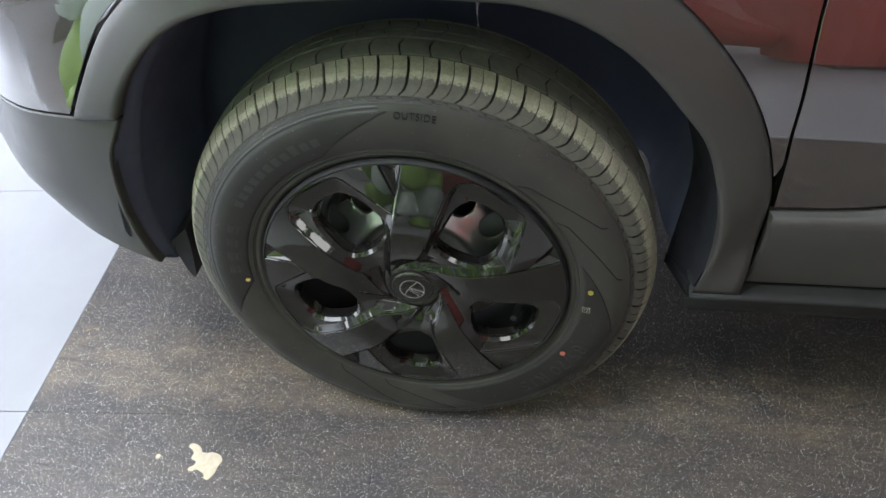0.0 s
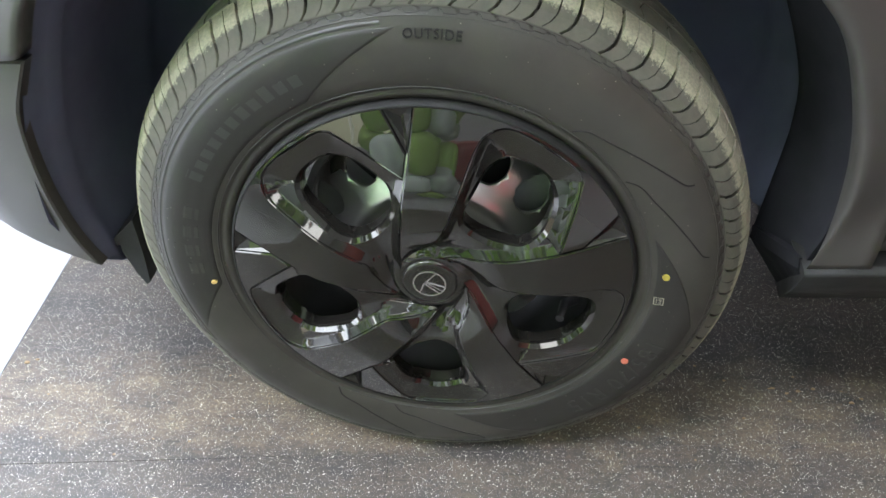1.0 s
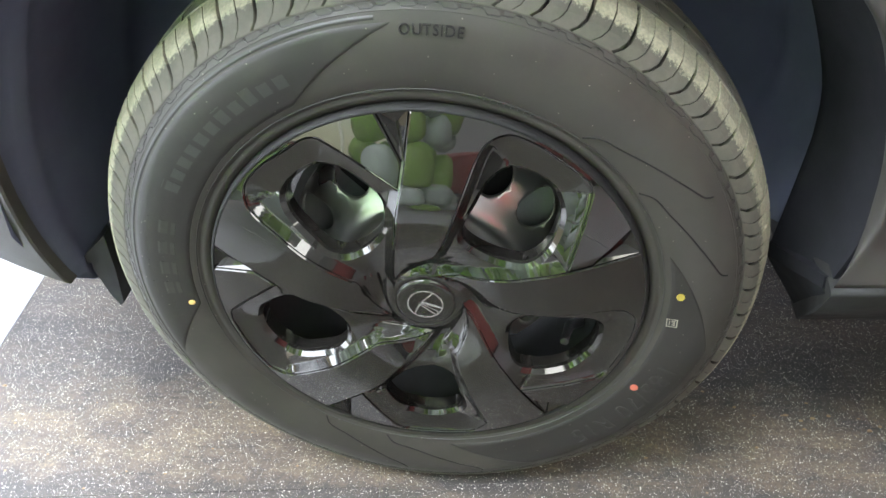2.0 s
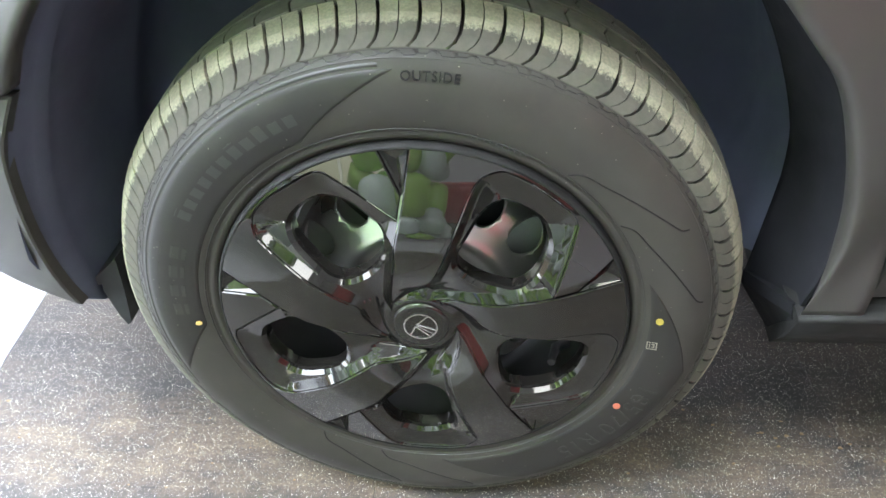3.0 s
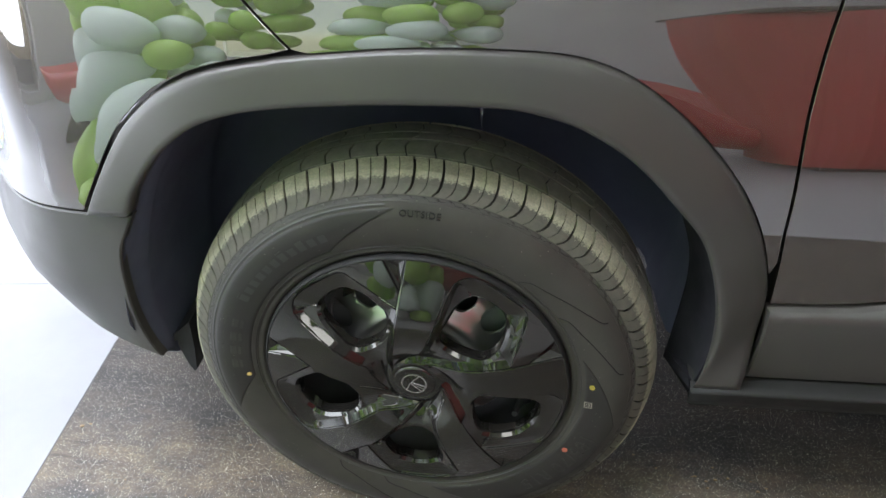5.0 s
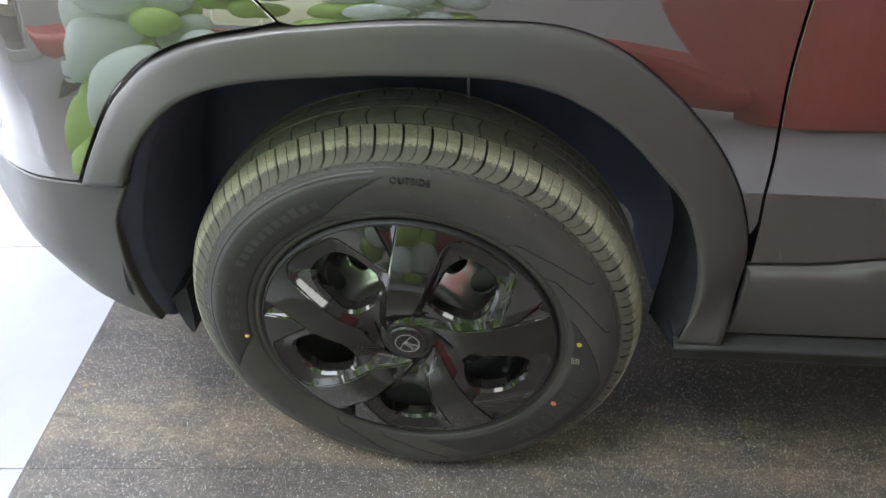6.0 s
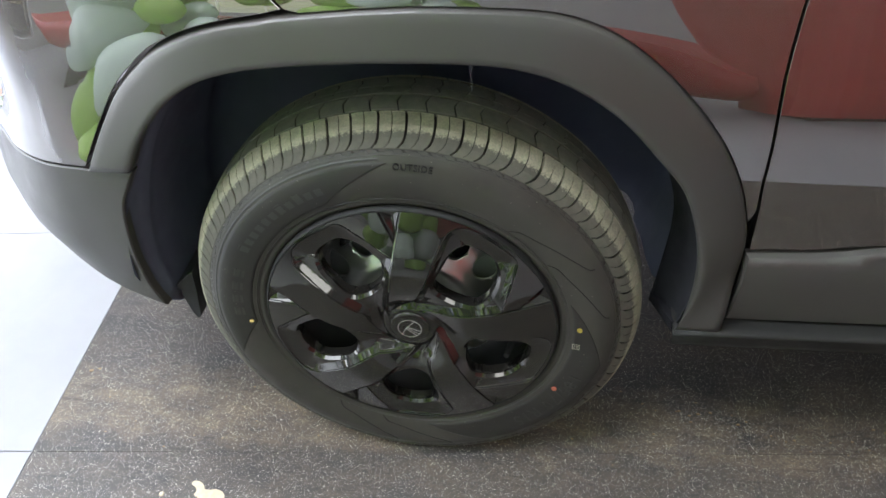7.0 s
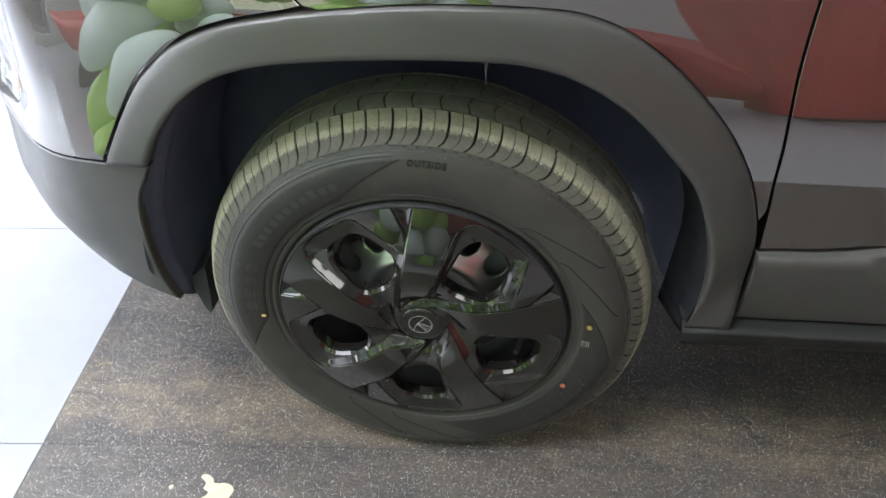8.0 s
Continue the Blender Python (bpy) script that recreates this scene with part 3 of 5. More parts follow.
part("sidewall_rib", ring_rib(0.2748, 0.2790, 0.0009, 93, 201, 120), LETTER, wheel, "broad pale raised band above the sidewall field")


def stepped_edge():
    """The thin moulded line that climbs and drops in steps where the tread blocks end."""
    bm = bmesh.new()
    turn = 360 / 58
    line = []
    for k in range(58):
        line += [(turn * (k + f), r) for f, r in ((0.0, 0.2826), (0.30, 0.2826), (0.38, 0.2856), (0.62, 0.2856), (0.68, 0.2838), (0.94, 0.2838))]
    w = 0.0004
    inner = [bm.verts.new(on_sidewall(a, r - w, 0.0)) for a, r in line]
    top = [bm.verts.new(on_sidewall(a, r, 0.0004)) for a, r in line]
    outer = [bm.verts.new(on_sidewall(a, r + w, 0.0)) for a, r in line]
    n = len(line)
    for i in range(n):
        j = (i + 1) % n
        bm.faces.new((inner[i], inner[j], top[j], top[i])), bm.faces.new((top[i], top[j], outer[j], outer[i]))
    return bm


part("sidewall_rib", stepped_edge(), PANEL_RUBBER, wheel, "thin stepped line moulded under the tread blocks")
part("sidewall_rib", ring_rib(0.2799, 0.2818, 0.0006), SIDEWALL, wheel, "thin raised ring under the tread shoulder")


def dot(r, a, size, squash=1.0, up=0.0012):
    bm = bmesh.new()
    n = 20
    mid = on_sidewall(a, r, up)
    top = []
    for i in range(n):
        t = 2 * math.pi * i / n
        top.append((r + size * math.sin(t) * squash, a + math.degrees(size * math.cos(t) / r)))
    T = [bm.verts.new(on_sidewall(b, q, up * 0.8)) for q, b in top]
    B = [bm.verts.new(on_sidewall(b, q, -0.0005)) for q, b in top]
    c = bm.verts.new(mid)
    for i in range(n):
        j = (i + 1) % n
        bm.faces.new((T[i], T[j], c)), bm.faces.new((B[i], B[j], T[j], T[i]))
    bmesh.ops.recalc_face_normals(bm, faces=bm.faces[:])
    return bm


def polar(x, z):
    return math.hypot(x - WX, z - WZ), math.degrees(math.atan2(z - WZ, x - WX))


YELLOW = worn("yellow_mark_paint", (0.40, 0.31, 0.04), (0.26, 0.21, 0.04), 0.6, 200, 900)
ORANGE = worn("red_mark_paint", (0.50, 0.11, 0.06), (0.36, 0.13, 0.08), 0.6, 200, 900)
PALE = worn("pale_stamp_ink", (0.27, 0.25, 0.19), (0.18, 0.17, 0.13), 0.7, 200, 900)
r, a = polar(0.2310, 0.3128)
part("paint_mark", dot(r, a, 0.0042, 0.85), YELLOW, wheel, "round yellow paint mark on the tyre")
r, a = polar(0.2005, 0.1880)
part("paint_mark", dot(r, a, 0.0042, 0.9), ORANGE, wheel, "round red paint mark on the tyre")
r, a = polar(-0.2340, 0.3020)
part("paint_mark", dot(r, a, 0.0027, 1.2, 0.002), worn("amber_chip", (0.55, 0.38, 0.10), (0.7, 0.5, 0.2), 0.4, 200, 900), wheel, "small amber chip stuck on the tyre")


def stamp(x, z, w, h):
    """A small printed box with strokes in it."""
    bm = bmesh.new()
    t = 0.0009
    for x0, z0, x1, z1 in ((-w, -h, w, -h + t), (-w, h - t, w, h), (-w, -h, -w + t, h), (w - t, -h, w, h), (-w * 0.5, -h * 0.55, -w * 0.35, h * 0.55), (-w * 0.1, h * 0.3, w * 0.55, h * 0.52), (0.0, -h * 0.5, w * 0.55, -h * 0.3), (w * 0.2, -h * 0.1, w * 0.5, h * 0.12)):
        vs = []
        for px, pz in ((x0, z0), (x1, z0), (x1, z1), (x0, z1)):
            q, b = polar(x + px, z + pz)
            vs.append(on_sidewall(b, q, 0.0009))
        T = [bm.verts.new(v) for v in vs]
        B = [bm.verts.new(v + Vector((0, 0.001, 0))) for v in vs]
        bm.faces.new(T)
        for i in range(4):
            bm.faces.new((T[i], T[(i + 1) % 4], B[(i + 1) % 4], B[i]))
    bmesh.ops.recalc_face_normals(bm, faces=bm.faces[:])
    return bm


part("printed_stamp", stamp(0.2272, 0.2795, 0.0050, 0.0050), PALE, wheel, "small square inspection stamp on the tyre")

# -- wheel cover, five times the same fifth --
COVER_R = 0.2030
COVER_TOP = 92.0


def cover_y(r):
    """The face of the cover against the wheel's middle: domed ring, sunk a little towards the hub."""
    tab_r = (0.0, 0.035, 0.045, 0.05, 0.065, 0.08, 0.10, 0.12, 0.138, 0.15, 0.162, 0.18, 0.196, 0.203, 0.21)
    tab_y = (-0.0930, -0.0940, -0.0962, -0.0980, -0.1046, -0.1098, -0.1125, -0.1120, -0.1084, -0.1053, -0.1020, -0.0970, -0.0921, -0.0899, -0.0875)
    return float(np.interp(r, fine_r, fine_y)) if fine_r is not None else (tab_r, tab_y)


fine_r = None
_tr, _ty = cover_y(0)
_cv = spline(list(zip(_tr, _ty)), 12)
fine_r, fine_y = [p[0] for p in _cv], [p[1] for p in _cv]


def pz(r, a):
    return (r * math.cos(radians(a)), r * math.sin(radians(a)))


def on_cover(sink=0.0):
    def f(u, v, d):
        return Vector((u, cover_y(math.hypot(u, v)) + sink + d, v))
    return f


# lines of one fifth, in radius and degrees from the blade's middle
BLADE_LEFT = [(0.161, -0.9), (0.139, 1.3), (0.113, 5.2), (0.096, 7.8), (0.075, 14.0), (0.056, 24.0), (0.046, 33.0), (0.0370, 43.0)]
WINDOW = [(0.139, -34.4), (0.152, -28.6), (0.170, -22.6), (0.186, -18.1), (0.1930, -16.4), (0.1960, -14.6), (0.1975, -11.0), (0.1980, 0.0), (0.1980, 6.0), (0.1968, 9.2), (0.1925, 11.6), (0.184, 13.9), (0.170, 15.0), (0.148, 15.6), (0.120, 16.5), (0.095, 17.5), (0.077, 19.3), (0.065, 23.0), (0.055, 36.0), (0.0465, 53.0), (0.0390, 71.0), (0.0370, 79.0)]
HOLE = [(0.1705, -9.0), (0.1705, -1.0), (0.165, 5.2), (0.150, 8.6), (0.126, 9.8), (0.107, 10.8), (0.092, 8.5), (0.0845, 0.0), (0.086, -10.0), (0.095, -19.5), (0.110, -25.0), (0.127, -25.8), (0.145, -21.5), (0.161, -16.3)]


def cover_panel():
    """Rim piece and blade in one: over the window, down its far side to the hub."""
    L = spline([pz(r, a) for r, a in BLADE_LEFT], 5)
    W = [pz(r, a + 36) for r, a in WINDOW]
    Wc = W[:4] + spline(W[4:11], 4)[:-1] + spline(W[10:], 3)
    out = []
    # over the rim from this blade's notch round to the next one's
    out += [pz(COVER_R, 4.7 + (72 - 3.4 - 4.7) * i / 26) for i in range(27)]
    out += [pz(r, a + 72) for r, a in ((0.182, -2.2),)]
    out += [(p[0] * math.cos(radians(72)) - p[1] * math.sin(radians(72)), p[0] * math.sin(radians(72)) + p[1] * math.cos(radians(72))) for p in L]
    out += Wc[:-1][::-1]
    out += [pz(0.161, -0.5), pz(0.182, 2.3)]
    return out


PANEL = inset(densify(cover_panel(), 0.006), 0.0005)


def window_ring():
    """The sunken frame of one window: a plate, a bevel to the hole, and the hole's own depth."""
    W = [pz(r, a) for r, a in WINDOW]
    Wc = densify_open(W[:4], 4) + spline(W[4:11], 5)[:-1] + spline(W[10:], 4)
    L = [pz(r, a - 36) for r, a in BLADE_LEFT[1:]]
    L[-1] = pz(0.0372, 7.4)
    outline = Wc + spline(L, 5)[::-1]
    hole = spline([pz(r, a) for r, a in HOLE], 6, True)
    if area2(outline) < 0:
        outline = outline[::-1]
    c = Vector((sum(p[0] for p in hole) / len(hole), sum(p[1] for p in hole) / len(hole)))

    def cast(poly, ang):
        d = Vector((math.cos(ang), math.sin(ang)))
        best = 0.0
        for p, q in zip(poly, poly[1:] + poly[:1]):
            e = Vector(q) - Vector(p)
            w = Vector(p) - c
            den = d.x * e.y - d.y * e.x
            if abs(den) < 1e-12:
                continue
            t = (w.x * e.y - w.y * e.x) / den
            s = (w.x * d.y - w.y * d.x) / den
            if t > 0 and -1e-6 <= s <= 1 + 1e-6:
                best = max(best, t)
        return best
    corners = np.array(outline)
    step = np.roll(corners, -1, axis=0) - corners
    step2 = np.maximum((step ** 2).sum(1), 1e-12)

    def off(P):
        """Distance from the outline."""
        w = P[:, None, :] - corners[None]
        t = np.clip((w * step[None]).sum(2) / step2[None], 0.0, 1.0)
        return np.sqrt(((w - t[..., None] * step[None]) ** 2).sum(2)).min(1)

    def face(P):
        """A thin step below the blade; a steep side and a level floor towards the hub, an even slope to the hole on the rim side."""
        o, h = off(P), 0.0006
        g = np.stack((off(P + (h, 0)) - off(P - (h, 0)), off(P + (0, h)) - off(P - (0, h))), 1)
        r = np.hypot(P[:, 0], P[:, 1])
        w = np.clip((-(g * P).sum(1) / np.maximum(np.hypot(g[:, 0], g[:, 1]) * r, 1e-9) - 0.25) / 0.5, 0, 1)
        w = w * w * (3 - 2 * w)
        bowl = np.where(o < 0.0025, 0.9 * o, 0.00225 + 0.40 * (o - 0.0025))
        step_in = np.where(o < 0.0085, 0.95 * o, 0.00808 + 0.10 * (o - 0.0085))
        return np.interp(r, fine_r, fine_y) + 0.0014 + w * bowl + (1 - w) * step_in

    angs = sorted([2 * math.pi * i / 200 for i in range(200)] + [math.atan2(p[1] - c.y, p[0] - c.x) % (2 * math.pi) for p in outline[::3]])
    rows = 12
    spots, floors = [], []
    for ang in angs:
        d = np.array((math.cos(ang), math.sin(ang)))
        th = cast(hole, ang)
        to = max(cast(outline, ang) - 0.0004, th + 0.003)
        t2 = th + min(0.0042, 0.45 * (to - th))
        spots += [(c.x + d[0] * t, c.y + d[1] * t) for t in (to + (t2 - to) * (k / rows) for k in range(rows + 1))]
        floors.append((th, d))
    P = np.array(spots)
    y, e = face(P), 0.0004
    gx = (face(P + (e, 0)) - face(P - (e, 0))) / (2 * e)
    gz = (face(P + (0, e)) - face(P - (0, e))) / (2 * e)
    bm = bmesh.new()
    lay = bm.verts.layers.float_vector.new("face_normal")
    rings, n = [], len(angs)
    for i in range(n):
        row = []
        for k in range(rows + 1):
            m = i * (rows + 1) + k
            v = bm.verts.new((P[m, 0], y[m], P[m, 1]))
            v[lay] = Vector((gx[m], -1.0, gz[m])).normalized()
            row.append(v)
        th, d = floors[i]
        deep = y[i * (rows + 1) + rows]
        for t, dep in ((th, 0.0040), (th - 0.0010, 0.0075), (th - 0.0012, 0.020)):
            row.append(bm.verts.new((c.x + d[0] * t, deep + dep, c.y + d[1] * t)))
        rings.append(row)
    for i in range(n):
        A, B = rings[i], rings[(i + 1) % n]
        for j in range(len(A) - 1):
            f = bm.faces.new((A[j], A[j + 1], B[j + 1], B[j]))
            f.smooth = j < rows
            f.normal_update()
            if f.normal.y > 0 and j < rows:
                f.normal_flip()
    return bm


def wedge():
    """The small sunken triangle between two rim pieces, with a ridge down its middle."""
    bm = bmesh.new()
    A, B, C = pz(0.2030, 4.4), pz(0.2030, -3.1), pz(0.1620, -0.7)
    m1, tip = pz(0.190, 0.4), pz(0.171, -0.5)
    P = [Vector((p[0], cover_y(math.hypot(*p)) + d, p[1])) for p, d in ((A, 0.0012), (B, 0.0012), (C, 0.0012), (m1, 0.0078), (tip, 0.0045))]
    back = [Vector((p[0], cover_y(math.hypot(*p)) + 0.008, p[1])) for p in (A, B, C)]
    V = [bm.verts.new(p) for p in P + back]
    for q in ((0, 1, 3), (1, 2, 4, 3), (0, 3, 4, 2), (0, 5, 6, 1), (1, 6, 7, 2), (2, 7, 5, 0)):
        bm.faces.new([V[i] for i in q])
    bmesh.ops.recalc_face_normals(bm, faces=bm.faces[:])
    return bm


for k in range(5):
    turn = Matrix.Rotation(-radians(COVER_TOP + 72 * k), 4, "Y")
    if k == 0:
        p1 = part("cover_blade", sheet(PANEL, on_cover(), 0.006, 0.007, 0.0011), GLOSS, wheel, "gloss black blade of the wheel cover")
        p2 = part("cover_window", window_ring(), GLOSS_STRONG, wheel, "bevelled gloss black opening of the wheel cover")
        p3 = part("cover_wedge", wedge(), GLOSS_STRONG, wheel, "small sunken black triangle at the cover's edge")
        me_panel, me_ring, me_wedge = p1.data, p2.data, p3.data
    else:
        made = []
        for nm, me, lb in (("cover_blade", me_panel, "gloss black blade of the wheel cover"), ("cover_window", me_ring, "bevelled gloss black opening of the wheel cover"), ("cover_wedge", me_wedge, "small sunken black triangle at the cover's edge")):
            o = tagged(new(nm, me), lb)
            o.parent = wheel
            made.append(o)
        p1, p2, p3 = made
    p1.matrix_local = turn
    p3.matrix_local = turn
    p2.matrix_local = Matrix.Rotation(-radians(COVER_TOP + 36 + 72 * k), 4, "Y")


def cover_rim():
    return lathe([(0.2012, -0.0840), (0.2015, -0.0902), (0.2022, -0.0908), (0.2038, -0.0892), (0.2052, -0.0862), (0.2058, -0.0800), (0.2020, -0.076)], 144)


part("cover_edge", cover_rim(), INKY, wheel, "black outer lip of the wheel cover")
part("hub_cap", lathe([(0.058, -0.0760), (0.048, -0.0845), (0.040, -0.0885), (0.0350, -0.0915), (0.0310, -0.0925), (0.0292, -0.0922), (0.0284, -0.0915), (0.0280, -0.0930), (0.0268, -0.0940), (0.0245, -0.0944), (0.012, -0.0946), (0.0005, -0.0946)], 72), GLOSS, wheel, "round black centre cap of the wheel cover")


def badge():
    """Thin bright ring with three bars: a plain shape on the centre cap."""
    bm = bmesh.new()
    y0, y1 = -0.0940, -0.0954
    n, r0, r1 = 64, 0.0157, 0.0172
    V = [[bm.verts.new((r * math.cos(2 * math.pi * i / n) * 1.0, y, r * math.sin(2 * math.pi * i / n))) for r, y in ((r0, y0), (r0, y1), (r1, y1), (r1, y0))] for i in range(n)]
    for i in range(n):
        A, B = V[i], V[(i + 1) % n]
        for j in range(3):
            bm.faces.new((A[j], A[j + 1], B[j + 1], B[j]))
    for pts, w in (([(0.0081, 0.0140), (-0.0038, 0.0022), (0.0155, -0.0052)], 0.0014), ([(-0.0110, -0.0120), (-0.0054, 0.0002), (0.0085, -0.0128)], 0.0016), ([(-0.0040, 0.0010), (0.0120, -0.0095)], 0.0011)):
        for (ax, az), (bx, bz) in zip(pts, pts[1:]):
            d = Vector((bx - ax, 0, bz - az)).normalized()
            s = Vector((-d.z, 0, d.x)) * w / 2
            q = [Vector((ax, 0, az)) + s, Vector((ax, 0, az)) - s, Vector((bx, 0, bz)) - s, Vector((bx, 0, bz)) + s]
            T = [bm.verts.new(p + Vector((0, y1 + 0.0002, 0))) for p in q]
            B = [bm.verts.new(p + Vector((0, y0 + 0.0004, 0))) for p in q]
            bm.faces.new(T)
            for i in range(4):
                bm.faces.new((T[i], T[(i + 1) % 4], B[(i + 1) % 4], B[i]))
    bmesh.ops.recalc_face_normals(bm, faces=bm.faces[:])
    return bm


part("badge", badge(), CHROME, wheel, "bright metal ring badge on the centre cap")

bm = bmesh.new()
va = Vector((0.158 * math.cos(radians(-29)), -0.045, 0.158 * math.sin(radians(-29))))
tube(bm, [va + Vector((0.012, 0.012, -0.006)), va, va + Vector((-0.004, -0.016, 0.002)), va + Vector((-0.006, -0.026, 0.003))], [0.006, 0.0055, 0.0042, 0.0042], 12)
part("tyre_valve", bm, BLACK, wheel, "short black rubber tyre valve")
DISC = worn("machined_brake_iron", (0.36, 0.37, 0.35), (0.28, 0.29, 0.27), 0.42, 30, 500, 0.1, 0.0002, metal=0.1)
part("brake_disc", lathe([(0.06, -0.002), (0.072, -0.004), (0.150, -0.004), (0.1515, 0.0), (0.150, 0.020), (0.06, 0.022)], 72), DISC, wheel, "grey machined brake disc behind the wheel")
part("hub", lathe([(0.002, -0.034), (0.03, -0.034), (0.036, -0.03), (0.062, -0.028), (0.068, -0.02), (0.070, 0.006)], 48), DARK_STEEL, wheel, "dark iron hub behind the wheel")


def caliper():
    """The block of the brake that straddles the top of the disc."""
    bm = bmesh.new()
    n = 16
    sec = ((0.084, -0.010), (0.088, -0.013), (0.140, -0.013), (0.150, -0.008), (0.156, 0.010), (0.156, 0.030), (0.084, 0.034))
    rows = []
    for i in range(n + 1):
        a = radians(38 + 92 * i / n)
        k = 0.9 if i in (0, n) else 1.0
        rows.append([bm.verts.new((r * math.cos(a) * (1 if r < 0.09 else k), y, r * math.sin(a) * (1 if r < 0.09 else k))) for r, y in sec])
    for A, B in zip(rows, rows[1:]):
        for j in range(len(sec)):
            bm.faces.new((A[j], A[(j + 1) % len(sec)], B[(j + 1) % len(sec)], B[j]))
    bm.faces.new(rows[0]), bm.faces.new(rows[-1])
    bmesh.ops.recalc_face_normals(bm, faces=bm.faces[:])
    return bm


part("brake_caliper", caliper(), DARK_STEEL, wheel, "dark iron brake caliper over the disc")

# -- bodywork --
PLAN = spline([(3.0, 0.0), (1.6, -0.004), (0.9, -0.005), (0.42, -0.006), (0.1, -0.009), (-0.15, -0.008), (-0.30, -0.004), (-0.36, 0.0), (-0.412, 0.007), (-0.457, 0.019), (-0.501, 0.044), (-0.545, 0.083), (-0.59, 0.128), (-0.638, 0.18), (-0.69, 0.26), (-0.73, 0.40), (-0.75, 0.60), (-0.757, 0.87)], 12)
PLAN_S = [3.0]
for p, q in zip(PLAN, PLAN[1:]):
    PLAN_S.append(PLAN_S[-1] - math.hypot(q[0] - p[0], q[1] - p[1]))
_sx, _px, _py = np.array(PLAN_S[::-1]), np.array([p[0] for p in PLAN[::-1]]), np.array([p[1] for p in PLAN[::-1]])


def plan(s):
    """Place and outward direction along the car's side, from above."""
    e = 0.004
    x, y = np.interp(s, _sx, _px), np.interp(s, _sx, _py)
    dx, dy = np.interp(s - e, _sx, _px) - np.interp(s + e, _sx, _px), np.interp(s - e, _sx, _py) - np.interp(s + e, _sx, _py)
    k = math.hypot(dx, dy) or 1.0
    return float(x), float(y), -dy / k, dx / k


def curve_of(table):
    c = spline(table, 8)
    zs, os_ = [p[0] for p in c], [p[1] for p in c]
    return lambda z: float(np.interp(z, zs, os_))


door_in = curve_of([(0.40, 0.021), (0.46, 0.0165), (0.50, 0.0125), (0.53, 0.0094), (0.55, 0.0073), (0.57, 0.0053), (0.59, 0.0036), (0.61, 0.0023), (0.63, 0.0019), (0.66, 0.0042), (0.70, 0.0105), (0.75, 0.0195), (0.80, 0.0305), (0.85, 0.044), (0.90, 0.060), (0.95, 0.082), (1.0, 0.124)])
wing_in = curve_of([(0.40, 0.010), (0.50, 0.007), (0.57, 0.0035), (0.65, 0.001), (0.70, 0.0), (0.74, 0.001), (0.78, 0.006), (0.82, 0.0165), (0.86, 0.031), (0.90, 0.050), (0.95, 0.082), (1.0, 0.13)])
corner_in = curve_of([(0.50, 0.0), (0.567, 0.0), (0.60, 0.0035), (0.64, 0.0095), (0.68, 0.0158), (0.72, 0.0224), (0.76, 0.0294), (0.80, 0.0368), (0.84, 0.0450), (0.88, 0.0542), (0.93, 0.068), (1.0, 0.100)])
clad_in = curve_of([(0.22, 0.100), (0.255, 0.058), (0.28, 0.036), (0.30, 0.026), (0.32, 0.019), (0.37, 0.008), (0.43, 0.002), (0.50, -0.001), (0.57, -0.001)])


def smooth(t):
    t = min(1.0, max(0.0, t))
    return t * t * (3 - 2 * t)


def on_paint(s, z, d):
    x, y, nx, ny = plan(s)
    w = smooth((s - 0.05) / 0.36)
    c = smooth((-0.10 - s) / 0.34)
    o = (wing_in(z) * (1 - w) + door_in(z) * w) * (1 - c) + corner_in(z) * c + d + 0.016 * smooth((-0.42 - s) / 0.2) * smooth((z - 0.565) / 0.06)
    return Vector((x - nx * o, y - ny * o, z))


def on_clad(s, z, d):
    x, y, nx, ny = plan(s)
    # the chin stands proud towards the nose and tucks under
    o = clad_in(z) + d - 0.019 * smooth((-0.40 - s) / 0.16) * smooth((0.56 - z) / 0.14) * smooth((z - 0.36) / 0.10)
    return Vector((x - nx * o, y - ny * o, z))


def on_door_clad(s, z, d):
    x, y, nx, ny = plan(s)
    # a narrow rounded shoulder along the top edge
    top = float(np.interp(s, (0.4185, 0.487, 0.515, 0.557, 0.62, 0.75, 1.0, 1.4), (0.4575, 0.459, 0.4615, 0.469, 0.477, 0.490, 0.50, 0.506)))
    o = float(np.interp(z, (0.33, 0.36, 0.42, 0.50), (0.0125, 0.0100, 0.0042, 0.0045))) + 0.008 * smooth((z - top + 0.007) / 0.007) + d
    return Vector((x - nx * o, y - ny * o, z))


ARCH_OUT = [(-0.3805, 0.5660), (-0.3655, 0.5900), (-0.3480, 0.6165), (-0.3245, 0.6495), (-0.3030, 0.6760), (-0.2820, 0.6950), (-0.2535, 0.7175), (-0.2295, 0.7300), (-0.2025, 0.7410), (-0.1745, 0.7490), (-0.1475, 0.7545), (-0.1175, 0.7590), (-0.088, 0.763), (0.019, 0.7695), (0.095, 0.7685), (0.170, 0.7625), (0.211, 0.7525), (0.2466, 0.7357), (0.2836, 0.7079), (0.3206, 0.6727), (0.3576, 0.6276), (0.3856, 0.5774), (0.403, 0.530), (0.4150, 0.478), (0.4142, 0.415), (0.4075, 0.338)]
ARCH_IN = [(-0.318, 0.571), (-0.294, 0.611), (-0.251, 0.658), (-0.206, 0.689), (-0.155, 0.7055), (-0.097, 0.713), (-0.018, 0.717), (0.050, 0.717), (0.099, 0.7155), (0.146, 0.710), (0.198, 0.692), (0.253, 0.654), (0.302, 0.599), (0.331, 0.560), (0.351, 0.505), (0.3615, 0.455), (0.3635, 0.414), (0.358, 0.375), (0.349, 0.340)]


